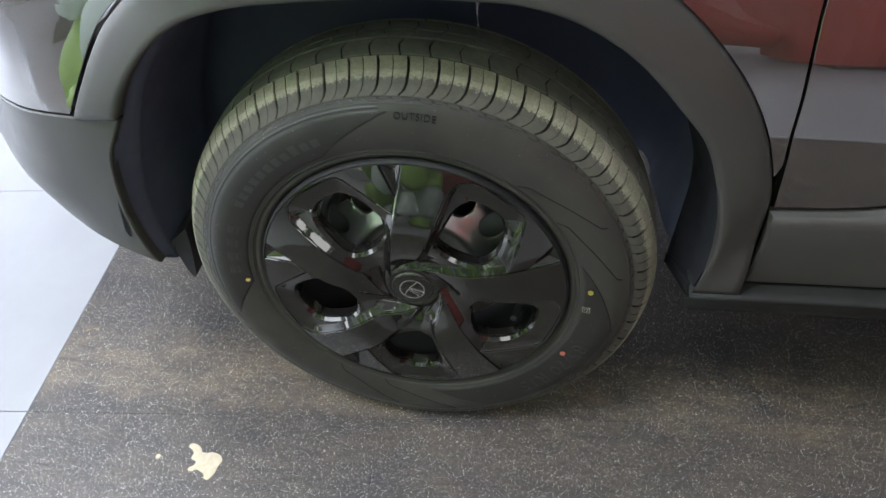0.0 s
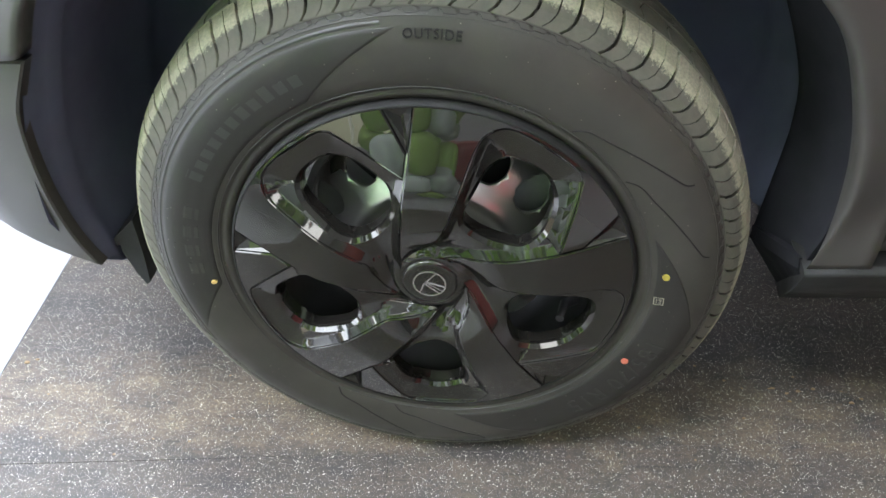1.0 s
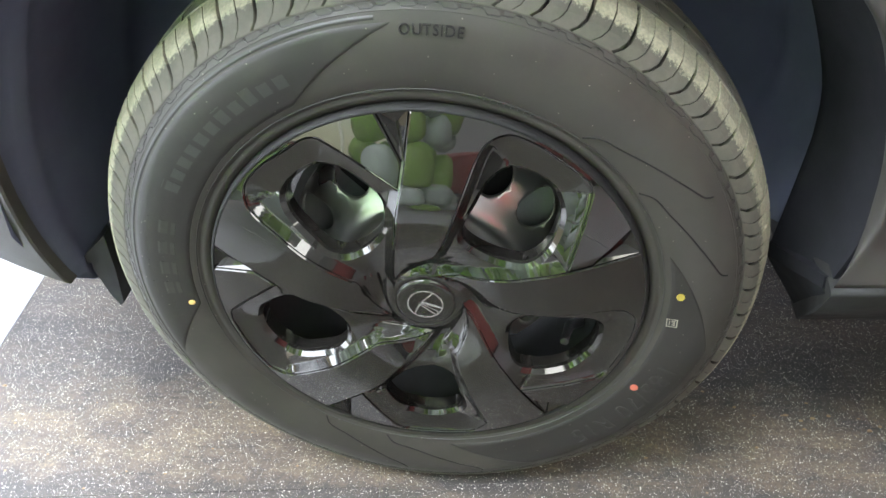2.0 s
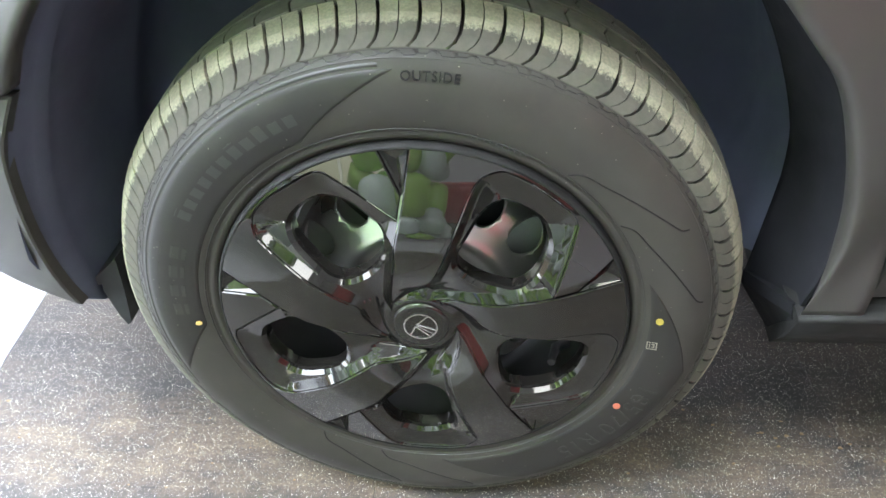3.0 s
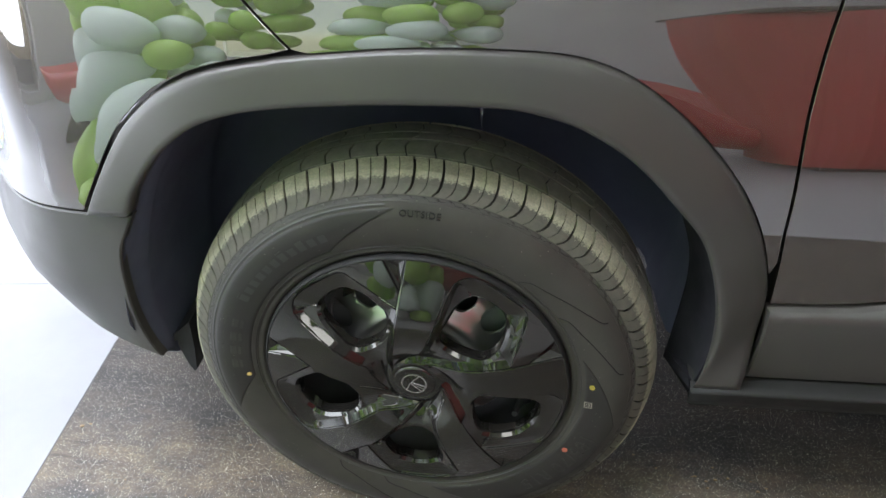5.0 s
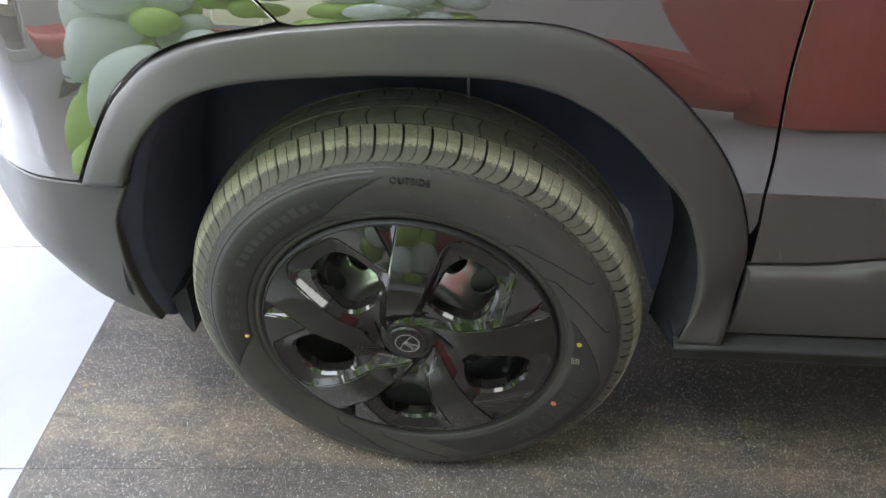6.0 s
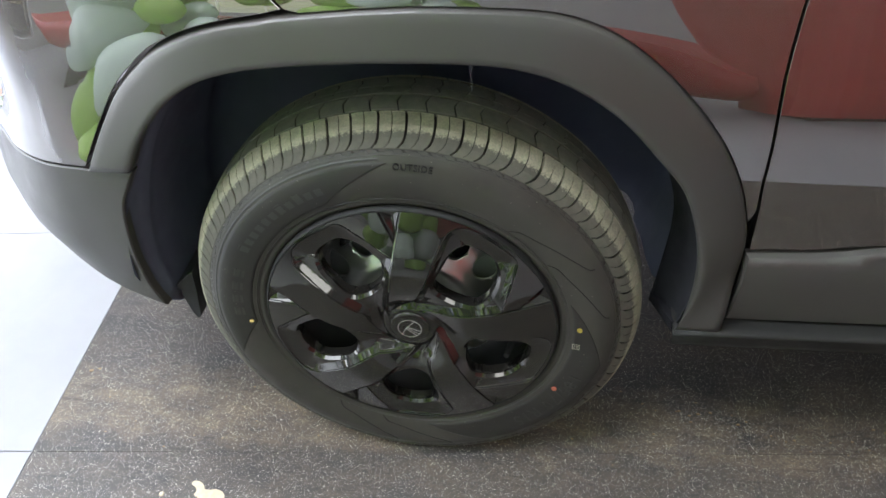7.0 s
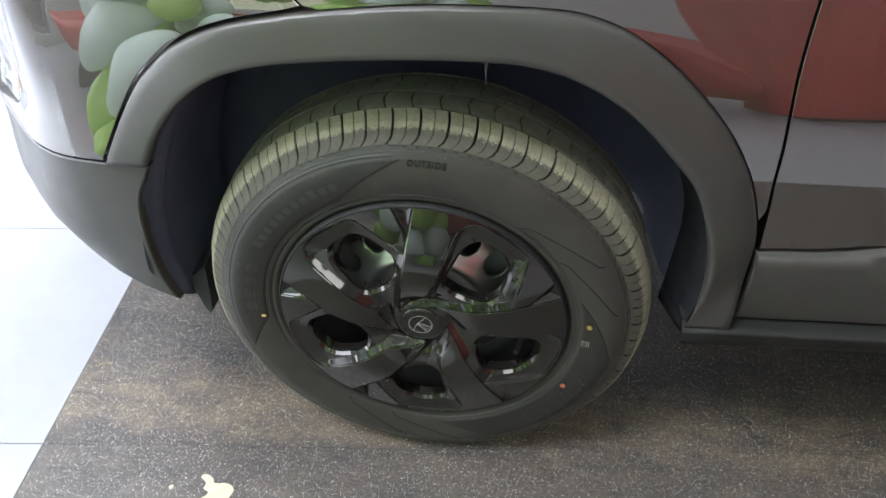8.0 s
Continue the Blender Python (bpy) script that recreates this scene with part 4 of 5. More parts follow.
def resample(pts, n):
    P = spline(pts, 10)
    s = [0.0]
    for a, b in zip(P, P[1:]):
        s.append(s[-1] + math.hypot(b[0] - a[0], b[1] - a[1]))
    return [(float(np.interp(s[-1] * i / (n - 1), s, [p[0] for p in P])), float(np.interp(s[-1] * i / (n - 1), s, [p[1] for p in P]))) for i in range(n)]


def arch_trim():
    """Moulded wheel-arch trim: soft outer edge, leaning face, rolled inner lip."""
    n = 110
    O, I = resample(ARCH_OUT, n), resample(ARCH_IN, n)
    bm = bmesh.new()
    rows = []
    for o, i in zip(O, I):
        row = []
        base = plan(o[0])[1]
        yo = on_paint(o[0], o[1], 0).y
        for t, y in ((-0.012, 0.022), (0.0, 0.003), (0.012, -0.0015), (0.035, -0.0042), (0.07, -0.0058), (0.25, -0.0080), (0.45, -0.0104), (0.65, -0.0120), (0.82, -0.0134), (0.92, -0.0138), (0.97, -0.0122), (1.0, -0.0085), (1.005, 0.0), (1.0, 0.008)):
            k = min(1.0, max(0.0, t))
            if t > 0.01:
                foot = smooth((0.45 - o[1]) / 0.10) if o[0] > 0 else 0.0
                y += foot * (-0.0125 - (yo * (1 - k) + base * k + y)) * min(1.0, t / 0.07)
            row.append(bm.verts.new((o[0] + (i[0] - o[0]) * t, yo * (1 - k) + base * k + y, o[1] + (i[1] - o[1]) * t)))
        rows.append(row)
    for A, B in zip(rows, rows[1:]):
        for j in range(len(A) - 1):
            bm.faces.new((A[j], B[j], B[j + 1], A[j + 1])).smooth = True
    bm.faces.new(rows[0]), bm.faces.new(rows[-1][::-1])
    return bm


part("wheel_arch_trim", arch_trim(), CLADDING, car, "matt dark grey plastic trim round the wheel arch")

n_out = resample(ARCH_OUT, 70)
SEAM = [(-0.0885, 0.7685), (-0.112, 0.793), (-0.136, 0.818), (-0.175, 0.855), (-0.23, 0.90), (-0.29, 0.94)]


def out_by(pts, d):
    """An open line moved to its left by d."""
    res = []
    for i, p in enumerate(pts):
        a, b = pts[max(i - 1, 0)], pts[min(i + 1, len(pts) - 1)]
        dx, dz = b[0] - a[0], b[1] - a[1]
        k = math.hypot(dx, dz)
        res.append((p[0] - dz / k * d, p[1] + dx / k * d))
    return res


edge = out_by(n_out, 0.0030)
near_edge = [p for p in out_by(n_out, 0.0050) if p[0] < -0.097]
far_edge = [p for p in out_by(n_out, 0.0014) if p[0] > -0.082 and p[1] > 0.50]
seam = resample(SEAM, 14)

# painted upper bumper with the headlight's opening left out
LAMP = [(-0.612, 0.578), (-0.590, 0.584), (-0.577, 0.604), (-0.570, 0.640), (-0.562, 0.700), (-0.556, 0.760), (-0.552, 0.800)]
lamp = [(a + 0.018, b + 0.013) for a, b in resample(LAMP, 16)]
poly = [(-1.25, 0.568), (-0.60, 0.568), (-0.45, 0.568), (-0.386, 0.5685)] + near_edge + [(p[0] - 0.0018, p[1] + 0.001) for p in seam] + [(-0.48, 0.945), (-0.545, 0.93)] + lamp[::-1] + [(-0.70, 0.572), (-0.95, 0.60), (-1.25, 0.61)]
part("front_bumper", sheet(densify(poly, 0.02), on_paint, 0.02, 0.016, 0.0006), PAINT, car, "glossy bronze-grey painted front bumper corner")
# grey lower bumper
TRAIL = [(-0.3205, 0.5655), (-0.3370, 0.540), (-0.3520, 0.514), (-0.3610, 0.482), (-0.3680, 0.441), (-0.3715, 0.412), (-0.3728, 0.382), (-0.3735, 0.339), (-0.3710, 0.308)]
low = [(-0.385, 0.3165), (-0.40, 0.3245), (-0.42, 0.335), (-0.44, 0.347), (-0.47, 0.366), (-0.50, 0.382), (-0.53, 0.394), (-0.56, 0.402), (-0.62, 0.405), (-0.70, 0.40), (-0.85, 0.39), (-1.25, 0.38)]
poly = [(-1.25, 0.5645), (-0.60, 0.5645), (-0.45, 0.5645), (-0.380, 0.5655)] + resample(TRAIL, 24) + resample(low, 24)
part("bumper_cladding", sheet(densify(poly, 0.02), on_clad, 0.018, 0.014, 0.002), CLADDING, car, "matt grey plastic lower bumper")
# front wing
DOOR_GAP = [(0.4205, 0.4605), (0.4180, 0.522), (0.4148, 0.565), (0.4138, 0.600), (0.4114, 0.656), (0.4114, 0.7035), (0.4172, 0.766), (0.428, 0.83), (0.440, 0.945)]
gap = resample(DOOR_GAP, 24)
poly = [(p[0] + 0.0018, p[1] + 0.0012) for p in seam[::-1]] + far_edge + [p for p in [(q[0] - 0.0017, q[1]) for q in gap] if p[1] > 0.515]
part("front_wing", sheet(densify(poly, 0.02), on_paint, 0.018, 0.016, 0.0003), PAINT, car, "glossy bronze-grey painted front wing")
# front door and its lower trim
poly = [(q[0] + 0.0017, q[1]) for q in gap] + [(1.38, 0.945), (1.40, 0.51), (1.0, 0.505), (0.75, 0.494), (0.62, 0.481), (0.557, 0.4735), (0.515, 0.4665), (0.487, 0.4635)]
door = part("front_door", sheet(densify(poly, 0.02), on_paint, 0.02, 0.018, 0.0003), PAINT, car, "glossy bronze-grey painted front door")
poly = [(0.4105, 0.347), (0.4143, 0.370), (0.4172, 0.41), (0.4185, 0.4575), (0.487, 0.4590), (0.515, 0.4615), (0.557, 0.469), (0.62, 0.477), (0.75, 0.490), (1.0, 0.50), (1.40, 0.506), (1.40, 0.347)]
part("door_trim", sheet(densify(poly, 0.02), on_door_clad, 0.02, 0.012, 0.0030), CLADDING, door, "matt grey plastic lower door trim with a pale edge")


def sweep_x(section, x0, x1, n=2):
    """A section of (y, z) drawn along the car."""
    bm = bmesh.new()
    rows = []
    for i in range(n):
        x = x0 + (x1 - x0) * i / (n - 1)
        # the front end slants back as it goes inward
        slant = 0.30 * (1 - i / (n - 1)) ** 4
        rows.append([bm.verts.new((x + slant * min(0.1, max(0.0, y)), y + plan(x)[1], z)) for y, z in section])
    for A, B in zip(rows, rows[1:]):
        for j in range(len(A) - 1):
            bm.faces.new((A[j], B[j], B[j + 1], A[j + 1])).smooth = True
    bm.faces.new(rows[0]), bm.faces.new(rows[-1][::-1])
    return bm


sill_section = [(0.06, 0.345), (0.0, 0.3435), (-0.0075, 0.3422), (-0.0105, 0.3400), (-0.0112, 0.3375), (-0.0095, 0.3345), (-0.0010, 0.316), (0.012, 0.298), (0.035, 0.272), (0.065, 0.240), (0.095, 0.206), (0.13, 0.206), (0.36, 0.25)]
part("sill", sweep_x(sill_section, 0.347, 1.42, 24), SILL, car, "matt grey plastic door sill")

# black backing sheet added behind the joints, so no light shows through them
INNER = [(-0.55, 0.80), (-0.25, 0.79), (-0.10, 0.782), (0.2, 0.78), (0.30, 0.74), (0.385, 0.62), (0.40, 0.37), (0.46, 0.37), (0.46, 0.93), (-0.3, 0.925), (-0.55, 0.92)]
part("joint_backing", sheet(densify(INNER, 0.03), lambda s, z, d: on_paint(s, z, d + 0.03), 0.04, 0.004), BLACK, car, "black backing sheet added to darken the panel joints")

# -- wheel housing --
LINE = [(-0.372, 0.265), (-0.381, 0.33), (-0.384, 0.38), (-0.370, 0.455), (-0.345, 0.525), (-0.312, 0.590), (-0.262, 0.655), (-0.212, 0.697), (-0.158, 0.716), (-0.09, 0.726), (0.0, 0.730), (0.099, 0.727), (0.15, 0.721), (0.203, 0.703), (0.26, 0.664), (0.311, 0.607), (0.343, 0.560), (0.362, 0.505), (0.371, 0.45), (0.373, 0.41), (0.371, 0.375), (0.369, 0.345), (0.368, 0.316)]


def liner():
    """The moulded liner: a lip behind the trim, then the vault that runs inward with two shallow ribs, and the inner wall."""
    bm = bmesh.new()
    L = resample(LINE, 90)
    cx, cz = 0.0, 0.36
    ys = [0.003, 0.03, 0.045, 0.06, 0.075, 0.09, 0.12, 0.16, 0.20, 0.235, 0.25, 0.265, 0.29, 0.31, 0.326, 0.338, 0.346, 0.352, 0.355]
    draw_in = {0.31: 0.985, 0.326: 0.95, 0.338: 0.89, 0.346: 0.80, 0.352: 0.68, 0.355: 0.5}
    rows = []
    for y in ys:
        k = 1.0 - 0.25 * max(0.0, y - 0.06) ** 1.2
        rib = 0.006 * math.exp(-((y - 0.06) / 0.010) ** 2) + 0.007 * math.exp(-((y - 0.243) / 0.012) ** 2)
        row = []
        for i, (x, z) in enumerate(L):
            d = Vector((x - cx, z - cz))
            dd = d * (k - rib / d.length) * draw_in.get(y, 1.0)
            zz = cz + dd.y
            if abs(x) > 0.3:
                # the front end rises outward
                zz = max(zz, 0.275 + 0.93 * max(0.0, 0.07 - y) if x < 0 else 0.312)
            # behind the stone guard the rear end turns forward
            fore = 0.034 * smooth((0.41 - z) / 0.09) * smooth((y - 0.08) / 0.05) if x > 0.3 else 0.0
            # the front end stays behind the lower bumper
            deep = max(y, (clad_in(max(0.24, zz)) + 0.012) * smooth((0.40 - z) / 0.06)) if x < -0.3 else y
            row.append(bm.verts.new((cx + dd.x - fore, deep, zz)))
        rows.append(row)
    for A, B in zip(rows, rows[1:]):
        for i in range(len(A) - 1):
            bm.faces.new((A[i], A[i + 1], B[i + 1], B[i])).smooth = True
    bm.faces.new(rows[-1])
    return bm


part("wheel_arch_liner", liner(), LINER, car, "dark navy moulded wheel-arch liner")
bm = bmesh.new()
poly3 = [(-0.334, 0.345), (-0.3655, 0.318), (-0.3665, 0.307), (-0.361, 0.3085), (-0.3625, 0.299), (-0.356, 0.262), (-0.3505, 0.2475), (-0.3455, 0.2515), (-0.338, 0.30)]
a = [bm.verts.new((x, 0.058, z)) for x, z in poly3]
b = [bm.verts.new((x, 0.30, z)) for x, z in poly3]
bm.faces.new(a[::-1]), bm.faces.new(b)
for i in range(len(a)):
    bm.faces.new((a[i], a[(i + 1) % len(a)], b[(i + 1) % len(a)], b[i]))
part("air_deflector", bm, BLACK, car, "small black flap in front of the wheel")
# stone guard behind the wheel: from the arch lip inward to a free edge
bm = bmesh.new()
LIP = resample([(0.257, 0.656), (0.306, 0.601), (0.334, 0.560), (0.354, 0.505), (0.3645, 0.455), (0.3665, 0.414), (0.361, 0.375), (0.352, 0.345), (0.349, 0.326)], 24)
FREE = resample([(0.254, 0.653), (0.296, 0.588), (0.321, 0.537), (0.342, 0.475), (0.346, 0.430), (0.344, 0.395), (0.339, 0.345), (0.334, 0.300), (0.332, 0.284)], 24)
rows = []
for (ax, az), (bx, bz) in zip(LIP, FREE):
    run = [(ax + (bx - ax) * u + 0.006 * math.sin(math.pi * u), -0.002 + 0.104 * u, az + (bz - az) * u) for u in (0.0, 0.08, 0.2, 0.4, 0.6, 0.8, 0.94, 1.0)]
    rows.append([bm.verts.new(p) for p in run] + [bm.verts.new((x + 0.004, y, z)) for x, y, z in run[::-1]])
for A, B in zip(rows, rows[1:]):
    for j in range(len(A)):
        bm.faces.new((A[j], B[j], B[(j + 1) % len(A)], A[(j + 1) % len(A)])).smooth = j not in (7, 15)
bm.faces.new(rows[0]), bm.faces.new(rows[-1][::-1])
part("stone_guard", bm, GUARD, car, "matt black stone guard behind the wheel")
bm = bmesh.new()
a = [bm.verts.new((x, 0.001, z)) for x, z in ((0.346, 0.344), (0.3475, 0.330), (0.353, 0.316), (0.43, 0.316), (0.43, 0.344))]
b = [bm.verts.new((x, 0.103, z)) for x, z in ((0.333, 0.300), (0.334, 0.282), (0.379, 0.207), (0.45, 0.207), (0.45, 0.32))]
bm.faces.new(a), bm.faces.new(b[::-1])
for i in range(5):
    bm.faces.new((a[i], b[i], b[(i + 1) % 5], a[(i + 1) % 5]))
part("sill_end", bm, GUARD, car, "black plastic end of the door sill")
# torn strip of clear film at the arch lip
FILM = mat("clear_film", (0.75, 0.76, 0.76), 0.25)
bsdf(FILM).inputs["Alpha"].default_value = 0.22
bm = bmesh.new()
line = spline([(0.101, 0.012, 0.717), (0.1005, 0.016, 0.706), (0.0965, 0.020, 0.694), (0.096, 0.022, 0.682), (0.0965, 0.022, 0.668)], 4)
wv = [0.0024, 0.0028, 0.002, 0.0006, 0.0004]
A = []
for i, p in enumerate(line):
    w = float(np.interp(i / (len(line) - 1) * 4, range(5), wv))
    A.append((bm.verts.new((p[0] - w, p[1], p[2])), bm.verts.new((p[0], p[1] + 0.002 * math.sin(i), p[2])), bm.verts.new((p[0] + w, p[1] + 0.001, p[2]))))
for p, q in zip(A, A[1:]):
    bm.faces.new((p[0], p[1], q[1], q[0])), bm.faces.new((p[1], p[2], q[2], q[1]))
part("film_strip", bm, FILM, car, "torn strip of clear protective film")
bm = bmesh.new()
for dx, dz in ((0.0, 0.0), (0.018, 0.004)):
    box(bm, 0.080 + dx, 0.075, 0.688 + dz, 0.090 + dx, 0.095, 0.715 + dz, 0.002)
part("clip", bm, LINER, car, "small black clips in the wheel arch")

# -- headlight --
HOUSING = worn("silver_reflector", (0.72, 0.72, 0.70), (0.6, 0.6, 0.58), 0.16, 20, 90, 0.3, 0.002, metal=0.9)
AMBER = mat("amber_indicator", (0.62, 0.22, 0.04), 0.25)
LENS = mat("clear_lens", (1, 1, 1), 0.02)
bsdf(LENS).inputs["Transmission Weight"].default_value = 1.0
lamp_poly = [(p[0] - 0.0022, p[1] + 0.001) for p in lamp] + [(-0.62, 0.80), (-0.74, 0.785), (-0.80, 0.70), (-0.76, 0.62), (-0.68, 0.588)]
head = part("headlight", sheet(densify(lamp_poly, 0.015), lambda s, z, d: on_paint(s, z, d + 0.016 + 0.012 * math.sin(s * 70) * math.sin(z * 60)), 0.012, 0.03, 0.001), HOUSING, car, "clear headlight with silver reflector")
lens = part("lens", sheet(densify(lamp_poly, 0.015), lambda s, z, d: on_paint(s, z, d + 0.001), 0.014, 0.014, 0.003), LENS, head, "clear plastic headlight lens")
lens.visible_shadow = False
amb = [(a + 0.010, b + 0.012) for a, b in ((-0.607, 0.590), (-0.592, 0.594), (-0.584, 0.612), (-0.582, 0.632), (-0.592, 0.628), (-0.603, 0.612))]
part("indicator", sheet(amb, lambda s, z, d: on_paint(s, z, d + 0.006), 0.008, 0.01, 0.002), AMBER, head, "amber reflector in the headlight")

# -- the rest of the car, which closes it above and behind --
def hull():
    """Cross sections of the body, set a little inside the outer panels."""
    bm = bmesh.new()
    mid, rows = 0.866, []
    for x, half, low, belt, top, roofhalf in ((-0.70, 0.55, 0.40, 0.78, 0.80, 0.50), (-0.60, 0.68, 0.36, 0.86, 0.90, 0.58), (-0.42, 0.79, 0.74, 0.90, 0.97, 0.66), (0.0, 0.815, 0.75, 0.93, 1.01, 0.68), (0.40, 0.825, 0.74, 0.95, 1.05, 0.66), (0.56, 0.83, 0.30, 0.96, 1.10, 0.64), (1.15, 0.835, 0.28, 0.98, 1.50, 0.56), (1.75, 0.835, 0.28, 1.00, 1.60, 0.55), (2.5, 0.835, 0.30, 1.02, 1.57, 0.54), (2.95, 0.80, 0.36, 1.02, 1.35, 0.52), (3.05, 0.74, 0.42, 0.98, 1.05, 0.56)):
        r = []
        for sgn in (-1, 1):
            pts = [(half - 0.05, low), (half, low + 0.12), (half, (low + belt) / 2 + 0.05), (half - 0.05, belt), (roofhalf + 0.03, top - 0.05), (roofhalf - 0.08, top)]
            r += [(mid + sgn * h, z) for h, z in (pts if sgn < 0 else pts[::-1])]
        rows.append([bm.verts.new((x, y, z)) for y, z in r])
    for A, B in zip(rows, rows[1:]):
        n = len(A)
        for j in range(n):
            f = bm.faces.new((A[j], B[j], B[(j + 1) % n], A[(j + 1) % n]))
            f.smooth = False
            if j in (3, 7) and A[0].co.x > 0.5:
                f.material_index = 1
    bm.faces.new(rows[0]), bm.faces.new(rows[-1][::-1])
    return bm


GLASS_DARK = mat("dark_side_glass", (0.01, 0.012, 0.013), 0.05)
part("body", hull(), (PAINT, GLASS_DARK), car, "bronze-grey painted body of the car")
for wx, wy, flip in ((2.44, WY, 0), (WX, 2 * 0.866 - WY, 180), (2.44, 2 * 0.866 - WY, 180)):
    w2 = wheel.copy()
    scene.collection.objects.link(w2)
    w2.parent = car
    w2.matrix_local = Matrix.Translation((wx, wy, WZ)) @ Matrix.Rotation(radians(flip), 4, "Z")
    for ch in [c for c in wheel.children if c.name.split(".")[0] in ("tyre", "cover_blade", "cover_window", "cover_wedge", "hub_cap", "cover_edge")]:
        c2 = ch.copy()
        scene.collection.objects.link(c2)
        c2.parent = w2
        c2.matrix_local = ch.matrix_local

# ---- ceiling fittings, unseen, added where the fill lamps hang ----
GLOWING = mat("lit_diffuser", (0.9, 0.9, 0.86), 0.5)
bsdf(GLOWING).inputs["Emission Color"].default_value = (1.0, 0.97, 0.9, 1)
bsdf(GLOWING).inputs["Emission Strength"].default_value = 3.0


def unseen_ceiling_light(x, y):
    root = tagged(new("unseen_ceiling_light"), "large flat white ceiling light panel with a lit diffuser, unseen and added for fill", "ceiling light", "ceiling lights")
    root.location = (x, y, 3.3)
    bm = bmesh.new()
    box(bm, -1.02, -0.54, -0.035, 1.02, 0.54, -0.001, 0.006)
    part("frame", bm, FRAME, root)
    bm = bmesh.new()
    box(bm, -0.98, -0.50, -0.039, 0.98, 0.50, -0.034, 0.001)
    part("diffuser", bm, GLOWING, root, "glowing white diffuser")
    return root


first = unseen_ceiling_light(-2.3, 0.3)
for x, y in ((-1.2, -0.92), (1.9, -1.6), (-2.2, 1.4), (0.6, 3.1), (-1.6, -3.5), (1.2, -3.5)):
    copy_thing(first, Matrix.Translation((x, y, 3.3)))

# ---- balloons that hang behind the viewer and show in the lacquer ----
BALLOON_G = worn("green_balloon", (0.46, 0.68, 0.16), (0.50, 0.72, 0.21), 0.35, 4, 60, 0.02)
BALLOON_W = worn("white_balloon", (0.78, 0.86, 0.80), (0.73, 0.82, 0.76), 0.35, 4, 60, 0.02)
for m in (BALLOON_G, BALLOON_W):
    through_skin, both = nd(m, "ShaderNodeBsdfTranslucent"), nd(m, "ShaderNodeMixShader", Fac=0.45)
    wire(m, bsdf(m).inputs["Base Color"].links[0].from_socket, through_skin.inputs["Color"])
    wire(m, bsdf(m).outputs[0], both.inputs[1])
    wire(m, through_skin.outputs[0], both.inputs[2])
    wire(m, both.outputs[0], m.node_tree.nodes["Material Output"].inputs["Surface"])


def balloon_mesh(name, material):
    prof = [(0.0005, -0.166), (0.012, -0.168), (0.013, -0.160), (0.006, -0.154), (0.016, -0.148), (0.045, -0.125), (0.080, -0.085), (0.108, -0.035), (0.122, 0.02), (0.118, 0.07), (0.095, 0.112), (0.055, 0.137), (0.0005, 0.145)]
    bm = lathe(spline(prof, 3), 24)
    me = bpy.data.meshes.new(name)
    bm.to_mesh(me)
    bm.free()
    me.materials.append(material)
    return me


ME_G, ME_W = balloon_mesh("balloon_green", BALLOON_G), balloon_mesh("balloon_white", BALLOON_W)
# each strand: its line, the size of its balloons, balloons in a ring, ring radius, step between rings
STRANDS = [
    ([(-0.26, -1.32, 0.10), (-0.22, -1.32, 0.45), (-0.14, -1.32, 0.85), (-0.08, -1.33, 1.20), (-0.05, -1.36, 1.55)], 0.70, 6, 0.21, 0.15),
    ([(-0.05, -1.36, 1.55), (0.20, -1.40, 1.88), (0.60, -1.45, 2.15), (1.05, -1.50, 2.55), (1.30, -1.55, 3.05)], 0.80, 5, 0.20, 0.17),
    ([(-0.08, -1.36, 1.50), (-0.42, -1.42, 1.62), (-0.80, -1.46, 1.85), (-1.15, -1.50, 2.25), (-1.50, -1.52, 2.30), (-1.95, -1.52, 2.0)], 0.85, 5, 0.20, 0.18),
    ([(-1.95, -1.52, 2.0), (-1.72, -1.30, 1.65), (-1.48, -1.10, 1.25), (-1.27, -1.01, 0.85), (-1.07, -0.93, 0.50), (-0.93, -0.83, 0.15)], 0.90, 5, 0.18, 0.19),
    ([(-0.80, -1.46, 1.85), (-0.84, -1.48, 1.40), (-0.88, -1.50, 1.0), (-0.95, -1.50, 0.68)], 0.95, 4, 0.18, 0.20),
]
garland = tagged(new("balloon_arch"), "arch of pale green and white party balloons", "balloons")
garland.location = (-1.0, -1.45, 0.0)
rng = random.Random(11)
for line, size, count, ring, step in STRANDS:
    core = [Vector(p) for p in spline(line, 40)]
    since, cluster = 1.0, 0
    for p, q in zip(core, core[1:]):
        since += (q - p).length
        if since < step:
            continue
        since = 0.0
        along = (q - p).normalized()
        side = along.cross(Vector((0.1, 1, 0.05))).normalized()
        other = along.cross(side)
        for k in range(count):
            t = 2 * math.pi / count * (k + 0.5 * (cluster % 2)) + rng.uniform(-0.2, 0.2)
            off = side * math.cos(t) + other * math.sin(t)
            sc = size * rng.uniform(0.85, 1.15)
            pos = p + off * ring * rng.uniform(0.85, 1.1) + along * rng.uniform(-0.03, 0.03)
            pos.z = max(pos.z, 0.168 * sc)
            b = new("balloon", ME_G if rng.random() < 0.52 else ME_W)
            b.parent = garland
            b.matrix_local = Matrix.Translation(pos - Vector(garland.location)) @ off.to_track_quat("Y", "Z").to_matrix().to_4x4() @ Matrix.Diagonal((sc, sc, sc, 1))
        cluster += 1

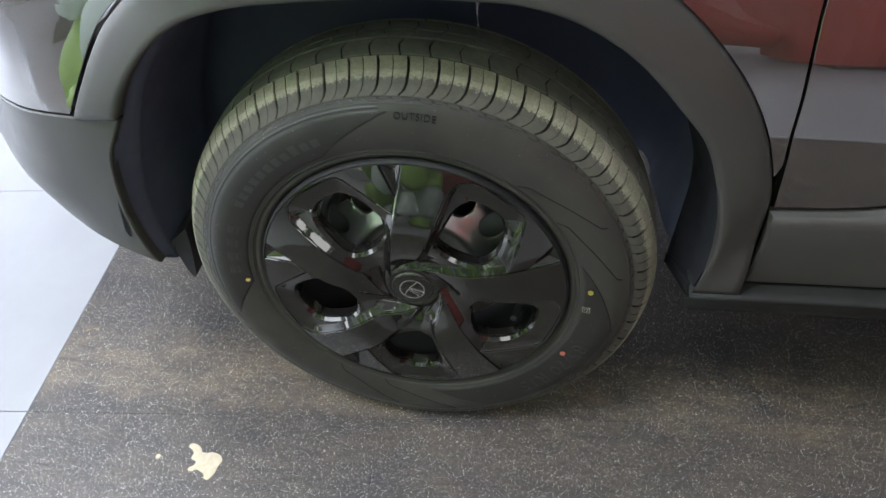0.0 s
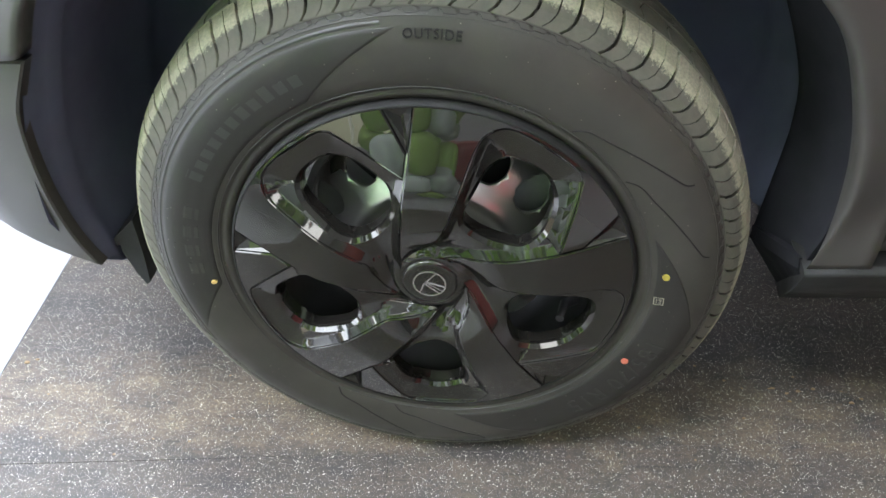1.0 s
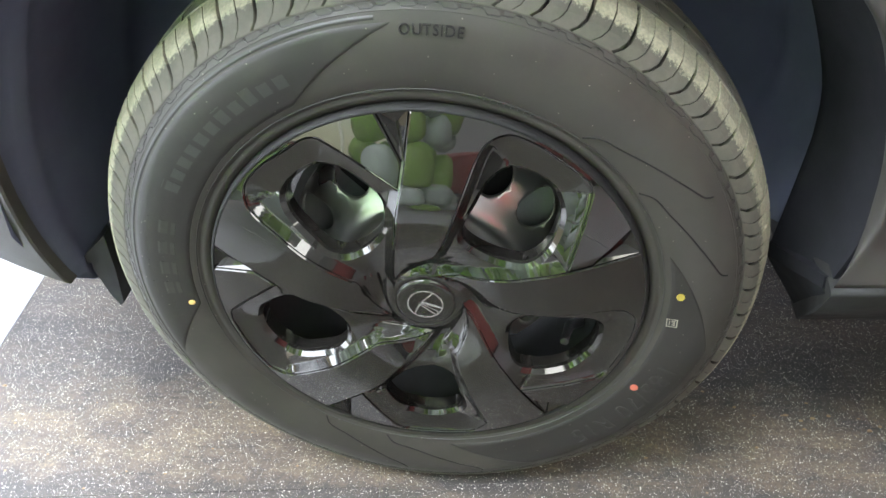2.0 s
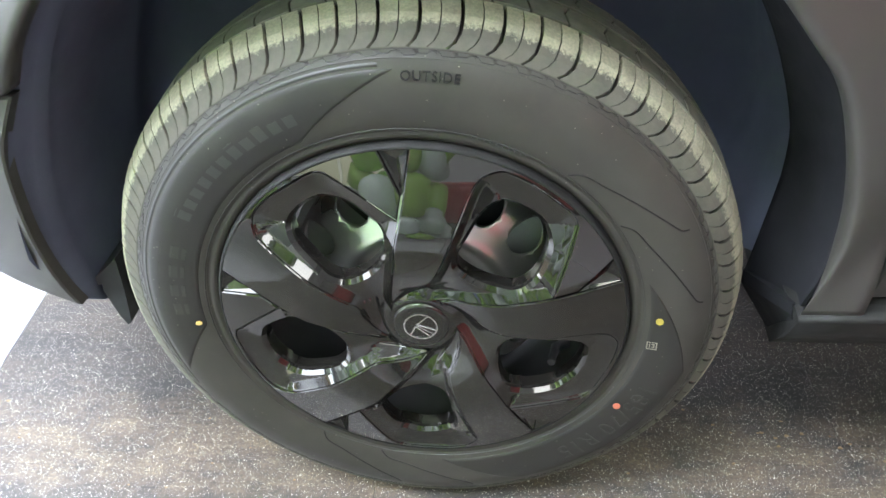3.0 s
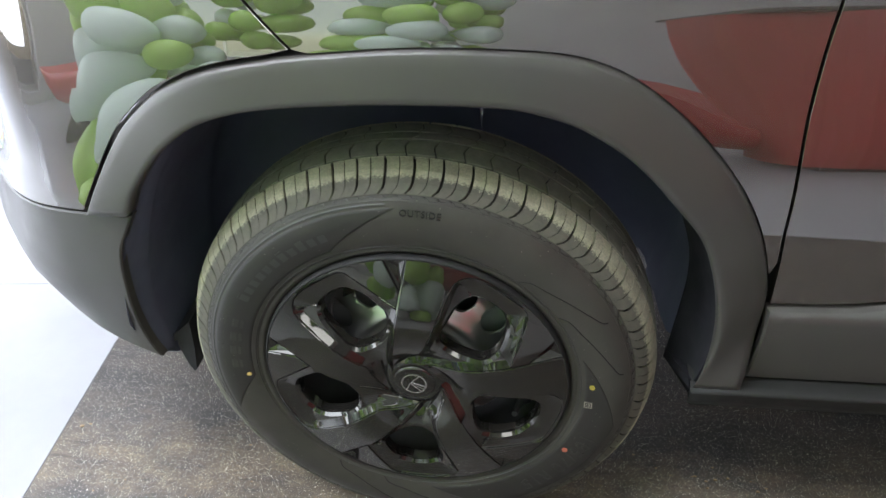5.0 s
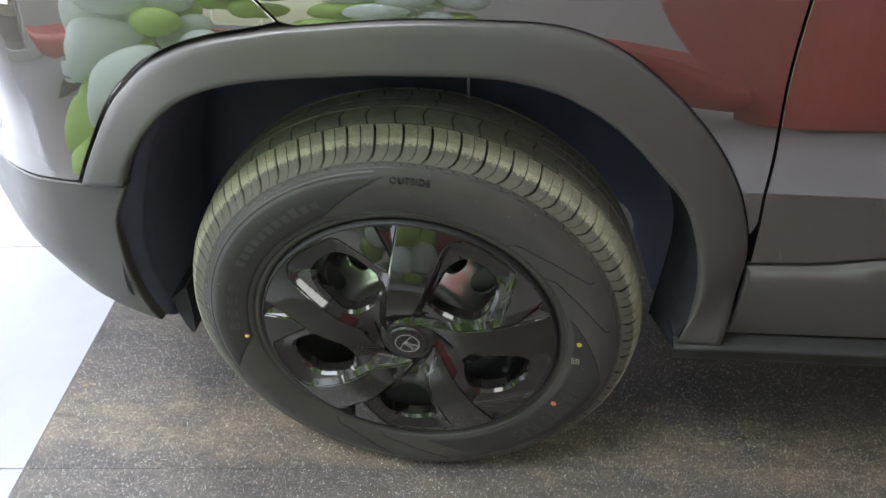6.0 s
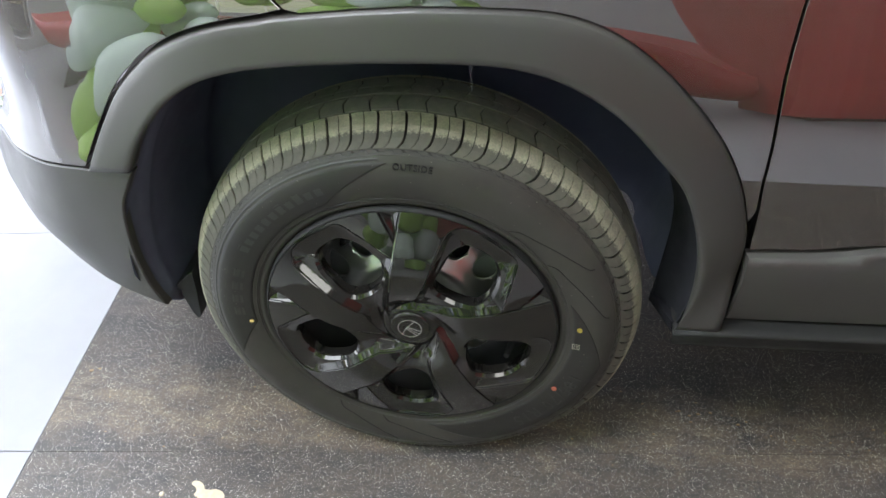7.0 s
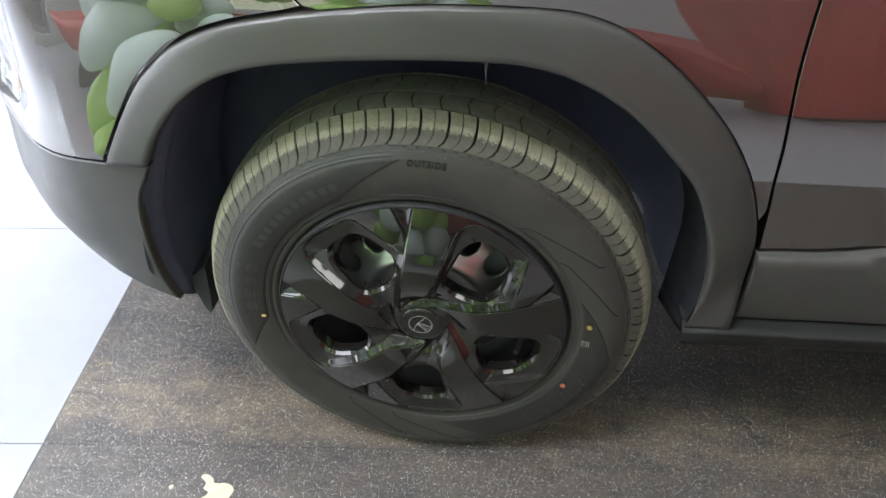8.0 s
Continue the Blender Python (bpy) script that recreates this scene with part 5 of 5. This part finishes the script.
# ---- red counter opposite the door, seen only in the lacquer ----
counter = tagged(new("reception_counter"), "rounded glossy red reception counter with a dark plinth", "counter")
counter.location = (2.06, -1.86, 0)
bm = bmesh.new()
box(bm, -1.15, -0.32, 0.07, 1.15, 0.32, 1.02, 0.0)
bmesh.ops.bevel(bm, geom=[e for e in bm.edges if abs(e.verts[0].co.z - e.verts[1].co.z) > 0.5], offset=0.22, segments=8, affect="EDGES", profile=0.5)
part("counter_body", bm, RED, counter, "glossy red counter front")
bm = bmesh.new()
box(bm, -1.05, -0.26, 0.0, 1.05, 0.26, 0.07, 0.01)
part("plinth", bm, BLACK, counter, "black recessed plinth")
bm = bmesh.new()
box(bm, -1.13, -0.30, 1.02, 1.13, 0.30, 1.045, 0.008)
part("top", bm, CLADDING, counter, "dark grey counter top")

# ---- low red bench behind the balloons, seen only in the lacquer ----
bench = tagged(new("bench"), "low curved red bench with pointed ends on a dark foot", "bench")
bench.location = (-2.55, -2.12, 0)
bm = bmesh.new()
rows = []
for i in range(25):
    u = -1 + i / 12
    k = max(0.0, 1 - u * u)
    w, low = 0.28 * k ** 0.7 + 0.004, 0.395 - 0.29 * k ** 1.2
    rows.append([bm.verts.new((1.2 * u, w * math.cos(t), 0.40 - (0.40 - low) * math.sin(t))) for t in (math.pi * j / 12 for j in range(13))])
for A, B in zip(rows, rows[1:]):
    for j in range(12):
        bm.faces.new((A[j], A[j + 1], B[j + 1], B[j])).smooth = True
    bm.faces.new((A[0], B[0], B[12], A[12]))
bm.faces.new(rows[0]), bm.faces.new(rows[-1])
bmesh.ops.recalc_face_normals(bm, faces=bm.faces[:])
part("seat", bm, RED, bench, "glossy red curved seat")
bm = bmesh.new()
box(bm, -0.35, -0.14, 0.0, 0.35, 0.14, 0.14, 0.012)
part("foot", bm, BLACK, bench, "black foot")

copy_thing(bench, Matrix.Translation((0.43, -2.05, 0.0)))

# ---- small things on the floor ----
CREAM = worn("dried_cream_paint", (0.42, 0.35, 0.24), (0.52, 0.45, 0.33), 0.75, 90, 700, 0.3)


def spill(cx, cy, line, height=0.0011):
    """A dried puddle with a lobed edge that thins out."""
    edge = spline([(x * 0.00052, y * 0.00049) for x, y in line], 4, True)
    thin = inset(edge, 0.0014)
    bm = bmesh.new()
    if area2(edge) < 0:
        edge = edge[::-1]
    A = [bm.verts.new((cx + x, cy + y, 0.0002)) for x, y in edge]
    B = [bm.verts.new((cx + x, cy + y, height)) for x, y in thin]
    for i in range(len(A)):
        j = (i + 1) % len(A)
        bm.faces.new((A[i], A[j], B[j], B[i])).smooth = True
    bmesh.ops.triangle_fill(bm, use_beauty=True, edges=[bm.edges.get((B[i], B[(i + 1) % len(B)])) for i in range(len(B))], normal=(0, 0, 1))
    return bm


LOBES = [(-8, 36), (10, 40), (34, 33), (48, 15), (43, -6), (40, -30), (35, -44), (27, -57), (14, -54), (7, -40), (-8, -30), (-22, -26), (-34, -34), (-46, -30), (-45, -20), (-35, -13), (-31, 0), (-42, 7), (-52, 14), (-49, 29), (-58, 42), (-73, 52), (-68, 65), (-48, 63), (-31, 50), (-25, 38)]
tagged(finish("paint_spill", spill(-0.342, -0.107, LOBES), CREAM), "dried cream paint spill on the black tiles", "stain")
bm = bmesh.new()
prof = ((0.0042, 0.0), (0.0040, 0.0010), (0.0031, 0.0019), (0.0016, 0.0024))
rings = [[bm.verts.new((-0.423 + r * math.cos(k * math.pi / 9), -0.1035 + r * math.sin(k * math.pi / 9), z)) for k in range(18)] for r, z in prof]
for A, B in zip(rings, rings[1:]):
    for k in range(18):
        bm.faces.new((A[k], A[(k + 1) % 18], B[(k + 1) % 18], B[k])).smooth = True
bm.faces.new(rings[-1])
tagged(finish("paint_drop", bm, CREAM), "small dried cream paint drop on the black tiles", "stain")
RUST = worn("brown_crumb", (0.20, 0.135, 0.075), (0.28, 0.20, 0.12), 0.9, 300, 900)


def crumb(x, y, r, seed):
    rg = random.Random(seed)
    bm = bmesh.new()
    bmesh.ops.create_icosphere(bm, subdivisions=2, radius=r)
    for v in bm.verts:
        v.co *= rg.uniform(0.75, 1.2)
        v.co = Vector((x + v.co.x * 1.5, y + v.co.y, r * 0.42 + v.co.z * 0.45))
    return finish("crumb", bm, RUST)


for x, y, r, sd in ((-0.669, 0.139, 0.005, 1), (-0.655, 0.145, 0.0035, 2), (0.416, 0.125, 0.0032, 3), (0.432, 0.117, 0.003, 4), (0.447, 0.121, 0.0034, 5), (0.509, 0.104, 0.0036, 6), (0.74, 0.105, 0.0042, 7), (0.722, 0.11, 0.003, 8), (0.236, 0.055, 0.0026, 9), (-0.36, 0.01, 0.002, 10), (0.37, 0.075, 0.0024, 11)) + tuple((0.30 + 0.62 * ((k * 0.618) % 1.0), 0.01 + 0.16 * ((k * 0.377 + 0.1 * math.sin(k)) % 1.0), 0.0016 + 0.0016 * ((k * 0.731) % 1.0), 20 + k) for k in range(26)) + tuple((-0.62 + 0.5 * ((k * 0.618) % 1.0), -0.02 + 0.16 * ((k * 0.433) % 1.0), 0.0014 + 0.0012 * ((k * 0.531) % 1.0), 60 + k) for k in range(14)):
    tagged(crumb(x, y, r * 0.62, sd), "small crumb of brown dirt on the black tiles", "crumb", "crumbs on the floor")


# ---- floor tiles ----
def tile_mesh(name, material, g, edge):
    bm = bmesh.new()
    box(bm, g, g, -0.009, TILE - g, TILE - g, 0.0, 0.0)
    bmesh.ops.bevel(bm, geom=[e for e in bm.edges if e.verts[0].co.z > -0.001 and e.verts[1].co.z > -0.001], offset=edge, segments=1, affect="EDGES")
    me = bpy.data.meshes.new(name)
    bm.to_mesh(me)
    bm.free()
    me.materials.append(material)
    return me


TILE_W, TILE_D = tile_mesh("tile_white", WHITE_TILE, 0.0008, 0.0007), tile_mesh("tile_dark", DARK_TILE, 0.0002, 0.0004)
for i in range(-8, 13):
    for j in range(-9, 9):
        o = GRID @ Vector((i * TILE + TILE / 2, j * TILE + TILE / 2, 0))
        if not (-5.1 < o.x < 6.5 and -5.1 < o.y < 4.9):
            continue
        dark = 0 <= i <= 7 and -1 <= j <= 4
        t = new("tile", TILE_D if dark else TILE_W)
        t.parent = floor
        t.matrix_local = GRID @ Matrix.Translation((i * TILE, j * TILE, 0))
